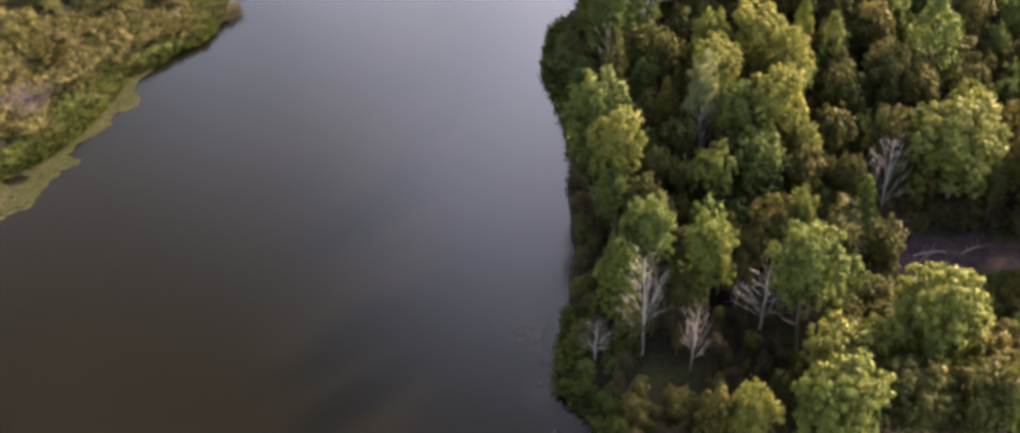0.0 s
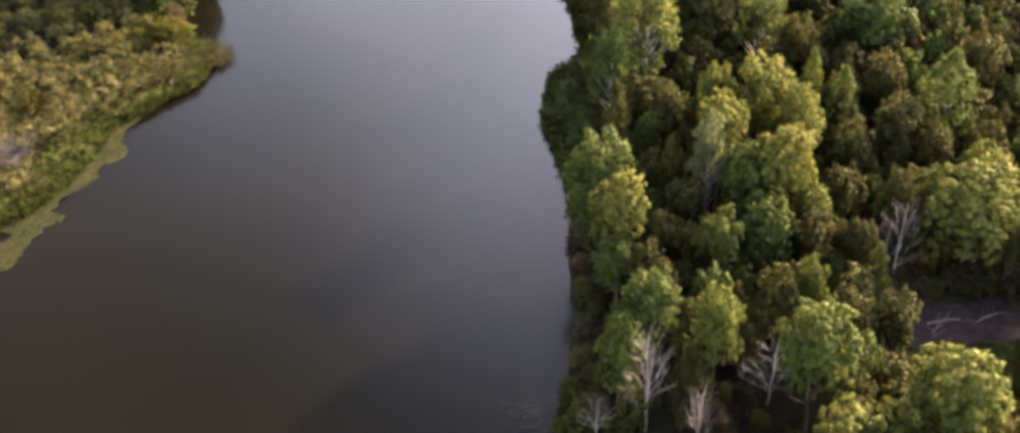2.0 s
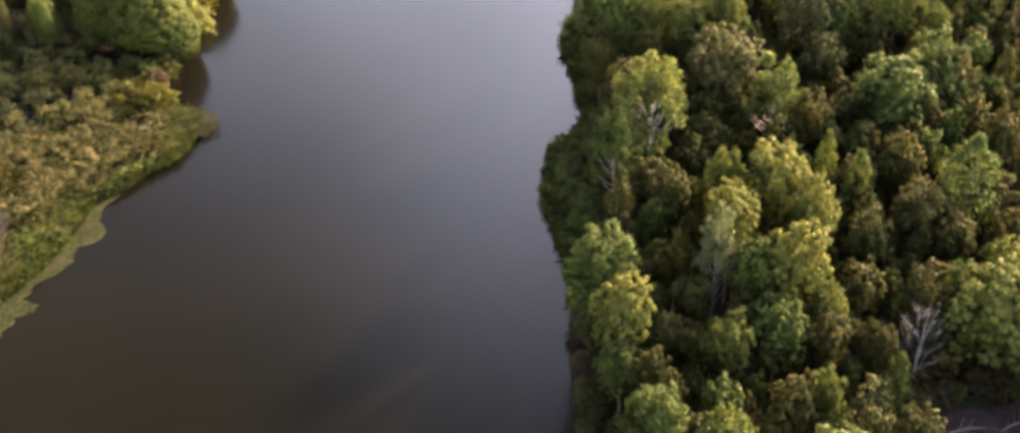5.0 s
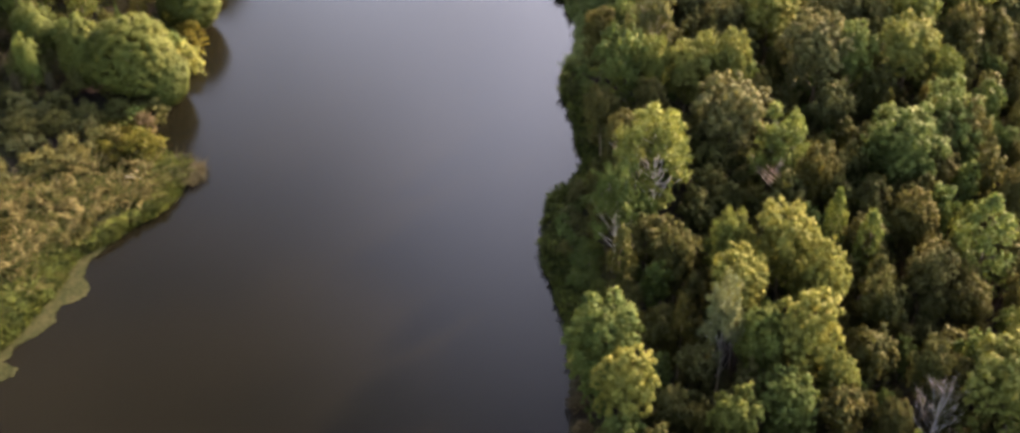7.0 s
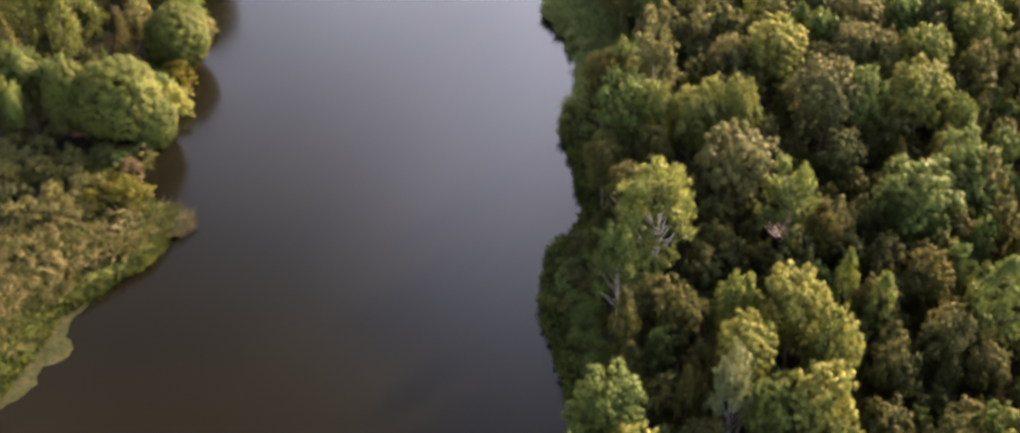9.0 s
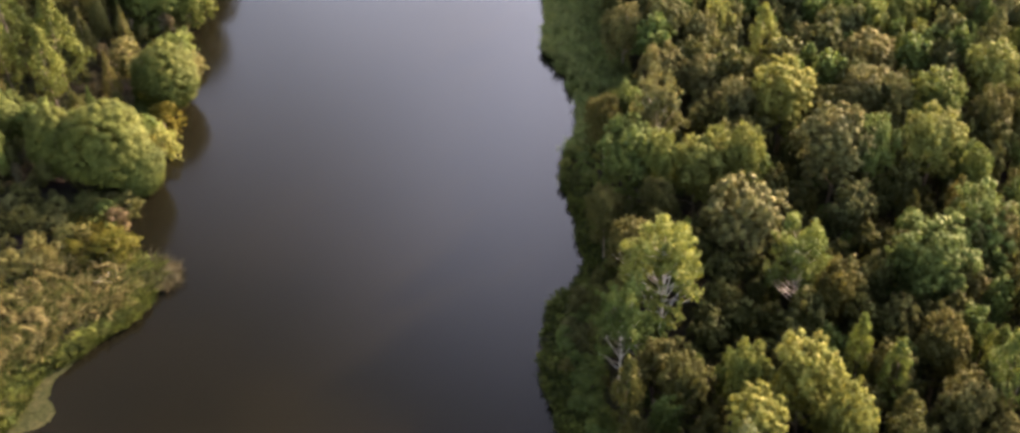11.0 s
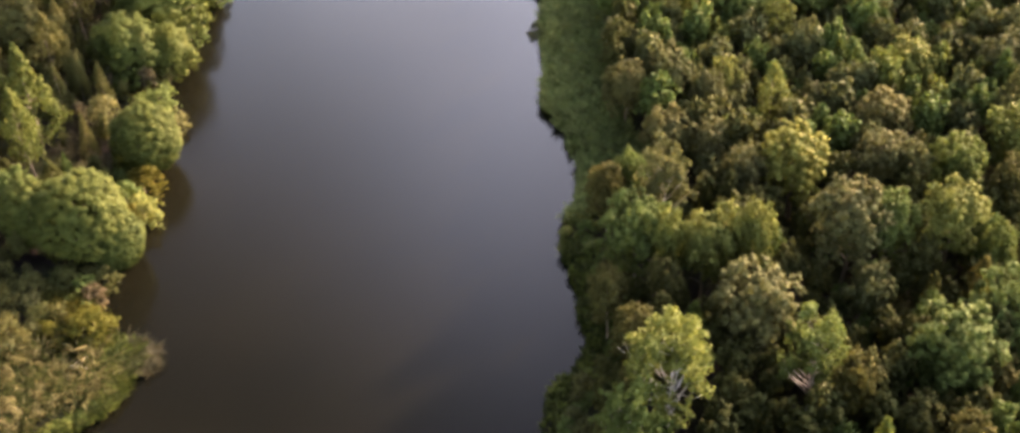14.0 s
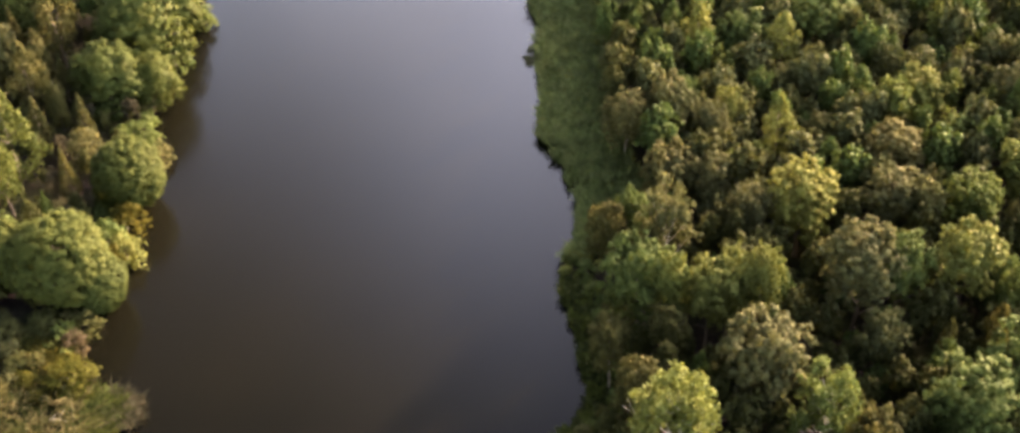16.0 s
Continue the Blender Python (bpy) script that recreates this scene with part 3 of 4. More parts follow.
tree("round", 48.2, 172.9, 7.5, 2.2, 0)
tree("pointed", 29.9, 177.4, 10.3, 2.6, 2)
tree("pointed", 21.3, 180.4, 9.8, 2.6, 2)
tree("round", 26.3, 180.6, 9.2, 2.9, 1)
tree("round", 35.5, 182.9, 9.8, 4.5, 1)
tree("shrubby", -38.5, 137.1, 3.0, 2.7, 4)
tree("willow", -38.2, 148.2, 7.6, 3.0, 7)
tree("willow", -41.4, 148.9, 10.0, 5.2, 7)
tree("willow", -46.6, 149.8, 8.8, 3.2, 7)
tree("dome", -53.4, 154.6, 8.5, 3.2, 7)
tree("round", -49.2, 153.6, 7.0, 2.1, 1)
tree("shrubby", -37.0, 154.2, 4.8, 2.2, 2)
tree("shrubby", -38.0, 158.9, 4.5, 2.4, 4)
tree("pointed", -49.6, 160.2, 11.5, 2.3, 7)
tree("pointed", -55.0, 162.7, 11.0, 2.5, 7)
tree("willow", -38.2, 163.2, 8.8, 4.0, 7)
tree("conifer", -50.4, 166.2, 13.0, 3.8, 7)
tree("shrubby", -43.8, 168.6, 5.5, 2.2, 3)
tree("shrubby", -36.6, 169.9, 3.6, 1.9, 3)
tree("dome", -43.2, 178.4, 9.5, 4.2, 7)
tree("conifer", -57.4, 171.5, 13.0, 3.4, 7)
tree("pointed", -51.0, 176.4, 10.5, 2.4, 0)
tree("dome", -38.9, 180.4, 7.5, 3.3, 7)
tree("dome", -56.4, 182.5, 9.5, 3.5, 0)
tree("dome", -41.2, 187.4, 12.5, 5.9, 7)
tree("pointed", -50.4, 187.0, 12.0, 2.8, 0)
tree("dome", -55.9, 192.1, 10.0, 3.3, 7)
tree("dome", -38.6, 194.8, 7.5, 3.1, 7)
tree("shrubby", -36.4, 196.5, 4.0, 2.3, 1)
tree("round", 7.8, 92.4, 8.2, 2.2, 1)
tree("round", 6.9, 98.6, 9.0, 2.1, 1)
tree("round", 13.0, 80.4, 6.5, 1.7, 0)
tree("round", 20.2, 104.6, 8.0, 2.0, 1)
# bushes that close the gaps along the left waterside
# the dark green ones below the willow put its shade into leaf colour
for bx, by, bh, br, bt in ((-39.6, 142.0, 3.0, 1.6, 5), (-39.0, 144.6, 3.4, 1.8, 0), (-42.6, 144.2, 2.6, 2.0, 0), (-45.6, 143.0, 2.4, 1.9, 0), (-48.6, 141.6, 2.6, 2.0, 0),
                           (-51.8, 140.4, 2.6, 2.1, 0), (-55.2, 139.6, 2.8, 2.2, 0), (-38.6, 152.8, 4.4, 2.0, 4), (-38.9, 155.6, 5.0, 2.1, 1), (-38.2, 166.8, 4.4, 2.0, 3),
                           (-38.6, 171.6, 5.0, 2.2, 1), (-38.1, 187.6, 5.0, 2.4, 1), (-38.4, 197.4, 5.5, 2.6, 1), (-39.2, 202.0, 6.0, 2.8, 2)):
    tree("shrubby", bx, by, bh, br, bt)

# added trees, mostly out of view, that cast shade on the mud
tree("round", 47.5, 88.9, 11.5, 3.2, 1)
tree("round", 49.0, 94.8, 12.1, 3.2, 1)
tree("round", 44.2, 93.7, 10.3, 2.8, 0)

# the clearing with bare mud stays open
CLEARING = (37.5, 87.5, 9.0, 5.0)


def in_clearing(x, y):
    cx, cy, a, b = CLEARING
    return ((x - cx) / a) ** 2 + ((y - cy) / b) ** 2 < 1


def in_wood(x, y):
    """Within the stretch of wood and bank that is built."""
    return np.interp(y, [95, 139, 206], [-56, -67, -71]) < x < np.interp(y, [70, 133, 198, 215], [44, 62, 70, 72])


def meadow_end(x):
    """How far up the left bank the open meadow reaches."""
    return np.interp(x, [-64, -57, -53, -50, -45, -42, -38], [120, 123, 129.5, 133, 135, 138, 142])


def free(x, y, r, slack):
    return all((x - px) ** 2 + (y - py) ** 2 > (slack * (r + pr)) ** 2 for px, py, pr in PLANTED)


FAR = {"wood": [], "shrubs": []}


def far_plant(where, kind, x, y, height, radius, tone):
    """A plant too far off to single out: its leaves go into one joined mesh."""
    leaves = plant_meshes(kind, lot.randrange(VARIANTS[kind]))[1]
    co = np.empty(len(leaves.vertices) * 3, dtype=np.float32)
    leaves.vertices.foreach_get("co", co)
    co = co.reshape(-1, 3)
    a, wide = lot.uniform(0, 6.283), radius / 3.0
    z = float(ground_height(np.array(x), np.array(y)))
    c, n = math.cos(a) * wide, math.sin(a) * wide
    co[:, 2] = 10 - (10 - co[:, 2]) * crown_depth(kind, height, radius)
    FAR[where].append((np.stack([x + co[:, 0] * c - co[:, 1] * n, y + co[:, 0] * n + co[:, 1] * c, z + co[:, 2] * height / 10], -1), tone))
    PLANTED.append((x, y, radius))


def far_stuff(where, name, label, category):
    rows = FAR[where]
    verts = np.concatenate([r[0] for r in rows])
    me = quads_mesh(name, verts, len(verts) // 4)
    for m in LEAVES:
        me.materials.append(m)
    me.polygons.foreach_set("material_index", np.concatenate([np.full(len(r[0]) // 4, r[1], dtype=np.int32) for r in rows]))
    tagged(new(name, me), label, category, kind="stuff")


def fill_wood(x0, x1, y0, y1, tries, slack, tones, low, high, margin, kinds=("fill", "fill", "fill", "pointed"), far=False):
    """Trees and undergrowth between those named."""
    for _ in range(tries):
        x, y = lot.uniform(x0, x1), lot.uniform(y0, y1)
        if inland(np.array(x), np.array(y)) < margin or in_clearing(x, y) or not in_wood(x, y):
            continue
        h = lot.uniform(low, high)
        if 29 < x < 48 and 74 < y < 85:   # only low growth on the near side of the clearing
            h = lot.uniform(2.2, 3.6)
        r = h * lot.uniform(0.17, 0.27)
        if free(x, y, r, slack):
            if far:
                far_plant("wood", "pointed" if lot.random() < 0.15 else "far" if y > 150 else "fill", x, y, h, r, lot.choice(tones))
            else:
                tree(lot.choice(kinds), x, y, h, r, lot.choice(tones), "trees of the riverside wood")


fill_wood(5, 21, 62, 82, 200, 0.56, (0, 5, 5), 2.4, 4.0, 2.5)
fill_wood(5, 62, 66, 116, 2600, 0.62, (0, 0, 0, 1), 5.0, 9.0, 4.6)
fill_wood(5, 62, 116, 150, 1800, 0.62, (0, 0, 0, 1), 5.0, 9.0, 4.6, far=True)
# dark leaf tones on the left bank imitate deep shade between the crowns
fill_wood(-70, -43, 149, 190, 260, 0.85, (0, 0, 0, 1), 6.0, 9.5, 2.4, ("pointed", "dome", "conifer"))
# olive-brown tones beyond y 150 put the warm lens flare into leaf colour
fill_wood(5, 72, 150, 214, 4500, 0.60, (0, 1, 1, 3, 3, 3, 2), 6.0, 10.0, 7.4, far=True)
fill_wood(-72, -38, 190, 218, 300, 0.62, (0, 0, 1, 1), 7.0, 10.0, 2.2, far=True)
fill_wood(-70, -40, 147, 192, 450, 0.56, (0, 0, 5), 2.6, 4.4, 1.5, ("fill",), far=True)
far_stuff("wood", "far_wood", "dense young mixed wood with green crowns, the far ones tinted olive for lens flare", "wood")


def bank_shrubs(side, y0, y1, d0, d1, tries, tones, low, high, slack=0.45, far=False):
    for _ in range(tries):
        y = lot.uniform(y0, y1)
        d = lot.uniform(d0, d1)
        x = float(right_shore(y)) + 0.5 + d if side > 0 else float(left_shore(y)) - 1.2 - d
        h = lot.uniform(low, high)
        r = h * lot.uniform(0.55, 0.8)
        if not in_clearing(x, y) and in_wood(x, y) and free(x, y, r, slack):
            if far:
                far_plant("shrubs", "thicket", x, y, h, r, lot.choice(tones))
            else:
                tree("shrub", x, y, h, r, lot.choice(tones), "shrubs along the bank")


# dark and brown leaf tones stand for the shade under the overhanging crowns
bank_shrubs(1, 84, 104, 0.9, 5.0, 200, (0, 5, 5), 1.0, 2.2)
bank_shrubs(1, 62, 150, 1.9, 5.0, 800, (0, 1, 1, 1), 1.0, 2.0)
# bushes over the water in place of a fallen snag's branches
bank_shrubs(1, 185.5, 189.5, -1.5, -0.4, 14, (0,), 0.8, 1.2, 0.3)
# lighter leaf tones make up for the wood's shade on this strip
bank_shrubs(1, 150, 212, 0.0, 8.0, 500, (1, 2, 2, 2, 2), 0.6, 1.3, 0.45, far=True)
for _ in range(700):   # shaded thicket between the meadow and the left wood, the shade in its dark leaf tones
    tx, ty = lot.uniform(-67, -39), lot.uniform(124, 149)
    th = lot.uniform(0.9, 2.8)
    if ty > meadow_end(tx) and inland(np.array(tx), np.array(ty)) > 0.8 and free(tx, ty, th * 0.6, 0.5):
        far_plant("shrubs", "thicket", tx, ty, th, th * 0.6, lot.choice((0, 0, 3)))
bank_shrubs(-1, 140, 214, 0.0, 2.6, 420, (0, 1, 1, 3), 1.6, 3.2, far=True)
for _ in range(3000):   # undergrowth that fills the gaps of the wood
    tx, ty = lot.uniform(6, 60), lot.uniform(64, 165)
    th = lot.uniform(1.5, 4.0)
    if in_wood(tx, ty) and not in_clearing(tx, ty) and inland(np.array(tx), np.array(ty)) > 3 and free(tx, ty, th * 0.6, 0.66):
        far_plant("shrubs", "thicket", tx, ty, th, th * 0.6, lot.choice((0, 0, 0, 5)))
for _ in range(200):   # leafy plants along the meadow's shore
    ty = lot.uniform(100, 122) if lot.random() < 0.75 else lot.uniform(122, 137)
    tx = float(left_shore(ty)) - 1.2 - lot.uniform(-0.2, 2.4 if ty < 122 else 0.6)
    th = lot.uniform(0.5, 1.1)
    if in_wood(tx, ty) and free(tx, ty, th * 0.75, 0.5):
        far_plant("shrubs", "thicket", tx, ty, th, th * 0.75, lot.choice((1, 1, 0)))
for _ in range(160):   # shaded brown scrub behind the mud
    tx, ty = lot.uniform(29, 47), lot.uniform(91.5, 98)
    th = lot.uniform(1.2, 2.6)
    if not in_clearing(tx, ty):
        far_plant("shrubs", "thicket", tx, ty, th, th * 0.6, lot.choice((0, 5, 5)))
far_stuff("shrubs", "far_undergrowth", "low tangled green undergrowth along the river banks", "undergrowth")


# ---- the reed meadow and what floats along its edge ----
def blades_mesh(rng, name, feet, heights, per_tuft, width, lean, spread):
    """Tufts of leaning blades: feet rows of x, y, z."""
    n = len(feet) * per_tuft
    base = np.repeat(feet, per_tuft, 0)
    h = np.repeat(heights, per_tuft)[:, None] * rng.uniform(0.6, 1.15, (n, 1))
    a = rng.uniform(0, 6.283, n)
    out = np.stack([np.cos(a), np.sin(a), np.zeros(n)], -1)
    side = np.stack([-np.sin(a), np.cos(a), np.zeros(n)], -1) * (width * rng.uniform(0.6, 1.4, (n, 1)))
    base = base + out * spread * rng.uniform(0, 1, (n, 1))
    bow = out * h * lean * rng.uniform(0.4, 1.3, (n, 1))
    up = np.array([0, 0, 1.0])
    mid = base + bow * 0.45 + up * h * 0.65
    tip = base + bow * 1.3 + up * h * 0.85
    v = np.stack([base - side, base + side, mid + side * 0.9, mid - side * 0.9, mid - side * 0.9, mid + side * 0.9, tip + side * 0.15, tip - side * 0.15], 1)
    return quads_mesh(name, v.reshape(-1, 3), 2 * n)


def grass_material(name, stops, patches, scale):
    m, nodes, links, out = material(name)
    coords = nodes.new("ShaderNodeTexCoord").outputs["Object"]
    island = nodes.new("ShaderNodeNewGeometry").outputs["Random Per Island"]
    a = ramp(nodes, links, island, stops)
    b = ramp(nodes, links, island, patches)
    pick = nodes.new("ShaderNodeMapRange")
    pick.inputs["From Min"].default_value, pick.inputs["From Max"].default_value = 0.45, 0.54
    cells = nodes.new("ShaderNodeTexVoronoi")
    cells.inputs["Scale"].default_value = 1.25
    links.new(coords, cells.inputs["Vector"])
    half = nodes.new("ShaderNodeMath")
    half.operation = "MULTIPLY_ADD"
    half.inputs[1].default_value, half.inputs[2].default_value = 0.35, -0.175
    links.new(cells.outputs["Color"], half.inputs[0])
    both = nodes.new("ShaderNodeMath")
    links.new(half.outputs[0], both.inputs[0])
    links.new(noise_tex(nodes, links, scale, 4, 0.65, coords), both.inputs[1])
    links.new(both.outputs[0], pick.inputs["Value"])
    colour = mix(nodes, links, pick.outputs[0], a, b)
    bsdf = nodes.new("ShaderNodeBsdfPrincipled")
    bsdf.inputs["Roughness"].default_value = 0.7
    bsdf.inputs["Specular IOR Level"].default_value = 0.03
    links.new(colour, bsdf.inputs["Base Color"])
    trans = nodes.new("ShaderNodeBsdfTranslucent")
    links.new(colour, trans.inputs["Color"])
    blend = nodes.new("ShaderNodeMixShader")
    blend.inputs[0].default_value = 0.3
    links.new(bsdf.outputs[0], blend.inputs[1])
    links.new(trans.outputs[0], blend.inputs[2])
    links.new(blend.outputs[0], out.inputs[0])
    return m


STRAW = grass_material("dry_sedge", [(0.0, (0.0360, 0.0318, 0.0112)), (0.5, (0.0900, 0.0774, 0.0287)), (1.0, (0.1800, 0.1548, 0.0686))],
                       [(0.0, (0.0138, 0.0183, 0.0054)), (0.5, (0.0310, 0.0357, 0.0099)), (1.0, (0.0645, 0.0670, 0.0207))], 1.1)
SEDGE = grass_material("green_sedge", [(0.0, (0.0139, 0.0209, 0.0051)), (0.5, (0.0326, 0.0428, 0.0093)), (1.0, (0.0605, 0.0651, 0.0167))],
                       [(0.0, (0.0248, 0.0310, 0.0093)), (0.5, (0.0620, 0.0651, 0.0174)), (1.0, (0.1054, 0.0992, 0.0310))], 0.7)
REED = grass_material("pale_reed", [(0.0, (0.0382, 0.0357, 0.0204)), (1.0, (0.0956, 0.0861, 0.0542))], [(0.0, (0.0286, 0.0293, 0.0140)), (1.0, (0.0733, 0.0669, 0.0382))], 1.5)
PAD = grass_material("floating_weed", [(0.0, (0.0224, 0.0262, 0.0112)), (1.0, (0.0528, 0.0549, 0.0256))], [(0.0, (0.0160, 0.0213, 0.0080)), (1.0, (0.0400, 0.0435, 0.0184))], 0.8)


def scatter(rng, count, y0, y1, d0, d1):
    y = rng.uniform(y0, y1, count)
    x = left_shore(y) - 1.2 - rng.uniform(d0, d1, count)
    z = ground_height(x, y)
    return np.column_stack([x, y, z])


STEMS = grass_material("mauve_dead_stems", [(0.0, (0.06, 0.05, 0.055)), (1.0, (0.19, 0.165, 0.17))], [(0.0, (0.05, 0.045, 0.04)), (1.0, (0.14, 0.12, 0.11))], 1.5)


def drowned_material():
    """Weed awash: olive, with the water's own gloss over it."""
    m, nodes, links, out = material("drowned_weed")
    island = nodes.new("ShaderNodeNewGeometry").outputs["Random Per Island"]
    bsdf = nodes.new("ShaderNodeBsdfPrincipled")
    bsdf.inputs["IOR"].default_value, bsdf.inputs["Roughness"].default_value = 1.33, 0.25
    links.new(ramp(nodes, links, island, [(0.0, (0.005, 0.0055, 0.0025)), (1.0, (0.011, 0.011, 0.0055))]), bsdf.inputs["Base Color"])
    links.new(bsdf.outputs[0], out.inputs[0])
    return m


DROWNED = drowned_material()


def on_meadow(rng, count, y0, y1, d0, d1, ragged=0.8):
    feet = scatter(rng, count, y0, y1, d0, d1)
    return feet[feet[:, 1] < meadow_end(feet[:, 0]) + rng.normal(size=len(feet)) * ragged]


def grass_stuff(name, me, mat, label, category="marsh grass"):
    me.materials.append(mat)
    tagged(new(name, me), label, category, kind="stuff")


def meadow():
    rng = np.random.default_rng(21)
    # green undergrowth over the whole bank
    feet = on_meadow(rng, 2300, 88, 141, 0.2, 24)
    grass_stuff("meadow_sedge", blades_mesh(rng, "meadow_sedge", feet, rng.uniform(0.3, 0.75, len(feet)), 16, 0.06, 0.8, 0.4), SEDGE,
                "rank olive-green sedge covering the marshy bank")
    # tussocks of straw, lodged in heaps, thick in the upper half of the meadow
    feet = on_meadow(rng, 2400, 88, 141, 0.8, 24)
    heap = np.array([noise.noise(Vector((x * 0.55, y * 0.8, 2.0))) + 0.6 * noise.noise(Vector((x * 1.7, y * 1.9, 5.0))) for x, y, z in feet])
    d = inland(feet[:, 0], feet[:, 1])
    thick = np.interp(feet[:, 1], [100, 118, 123, 131, 136], [-0.42, -0.3, 0.08, -0.02, -0.5]) - np.interp(d, [0.8, 1.6, 2.4, 4.2], [0.5, 0.25, 0.05, 0])
    keep = heap + thick + rng.normal(size=len(feet)) * 0.12 > 0
    feet, heap = feet[keep], heap[keep]
    h = (0.75 + 0.9 * np.clip(heap + 0.3, 0, 1)) * rng.uniform(0.7, 1.15, len(feet))
    grass_stuff("reed_meadow", blades_mesh(rng, "reed_meadow", feet, h, 34, 0.07, 1.0, 0.42), STRAW, "tussocks of dry straw-coloured sedge on a marshy bank")
    # fresh fringe
    feet = np.concatenate([scatter(rng, 1500, 92, 122.5, -0.6, 3.0), scatter(rng, 420, 122.5, 131, -0.5, 0.9), scatter(rng, 420, 131, 136.6, -0.5, 2.8)])
    grass_stuff("shore_sedge", blades_mesh(rng, "shore_sedge", feet, rng.uniform(0.35, 1.15, len(feet)), 14, 0.075, 0.6, 0.25), FRESH,
                "fresh green sedge fringe at the water's edge")
    # mauve dead stems in one patch
    a, q = rng.uniform(0, 6.283, 150), np.sqrt(rng.uniform(0, 1, 150))
    x, y = -50.9 + 2.2 * q * np.cos(a), 116.4 + 2.6 * q * np.sin(a)
    feet = np.column_stack([x, y, ground_height(x, y)])
    grass_stuff("dead_stems", blades_mesh(rng, "dead_stems", feet, rng.uniform(0.7, 1.1, 150), 26, 0.035, 0.6, 0.3), STEMS, "patch of dead mauve-grey stems in the meadow", "dead stems")
    feet = scatter(rng, 110, 132.6, 137.0, -1.9, 0.8)
    feet[:, 2] = np.maximum(feet[:, 2], -0.3)
    grass_stuff("reed_tuft", blades_mesh(rng, "reed_tuft", feet, rng.uniform(0.7, 1.3, len(feet)), 12, 0.03, 0.7, 0.25), REED,
                "pale dry reeds standing in shallow water at bank tip", "reeds")


FRESH = grass_material("fresh_sedge", [(0.0, (0.0248, 0.0344, 0.0072)), (0.5, (0.0547, 0.0712, 0.0146)), (1.0, (0.1061, 0.1162, 0.0276))],
                       [(0.0, (0.0139, 0.0206, 0.0060)), (0.5, (0.0312, 0.0426, 0.0112)), (1.0, (0.0651, 0.0770, 0.0208))], 0.6)
# outer rim of the floating mats: y, x
WEED_RIM = [(90, -56), (97, -50), (99.6, -47.5), (100.6, -46.4), (103.5, -46.2), (105, -45.4), (106.4, -43.9), (107.3, -43.9), (107.9, -45.3),
            (110.2, -44.6), (111.9, -42.9), (113.3, -41.6), (115, -41.9), (116.5, -39.9), (117.4, -39.6), (119.2, -40.6), (120.6, -41.3),
            (122, -40.4), (123.8, -39.2), (126, -38.0), (129, -35.0), (133, -34.0), (135.2, -33.4), (137.6, -36)]


def weed_pads(rng, name, spots, mat, label, r0, r1):
    verts, faces = [], []
    for x, y in spots:
        r = rng.uniform(r0, r1)
        o, a0 = len(verts), rng.uniform(0, 6.3)
        z = 0.012 + rng.uniform(0, 0.03)
        for k in range(6):
            q = r * rng.uniform(0.7, 1.2)
            verts.append((x + q * math.cos(a0 + k * 1.047), y + q * math.sin(a0 + k * 1.047), z + rng.uniform(0, 0.012)))
        faces.append(tuple(range(o, o + 6)))
    grass_stuff(name, mesh_from(name, verts, faces), mat, label, "water plants")


def floating_weed():
    rng = np.random.default_rng(8)
    spots = []
    for _ in range(11000):
        y = rng.uniform(92, 137)
        rim = float(np.interp(y, [p[0] for p in WEED_RIM], [p[1] for p in WEED_RIM]))
        x = rng.uniform(float(left_shore(y)) - 1.4, rim + 0.3)
        ragged = 0.5 * noise.noise(Vector((x * 0.9, y * 0.9, 3.3)))
        if x > rim + ragged or ((x + 49.2) / 1.3) ** 2 + ((y - 104.2) / 0.9) ** 2 < 1:
            continue
        spots.append((x, y))
    weed_pads(rng, "floating_weed", spots, PAD, "mats of olive floating weed fringing the marshy bank", 0.10, 0.26)
    spots = []
    for _ in range(1300):
        x, y = rng.uniform(-2.2, 3), rng.uniform(70, 86)
        far = min(math.hypot((x - 0.2) / 2.2, (y - 81.6) / 2.3), math.hypot((x - 1.6) / 1.9, (y - 75) / 4.5))
        if far + 0.35 * noise.noise(Vector((x * 0.8, y * 0.8, 1.1))) + rng.uniform(0, 0.75) < 1.1:
            spots.append((x, y))
    weed_pads(rng, "drowned_weed", spots, DROWNED, "dull olive water weed just at the surface beside the wood", 0.08, 0.2)


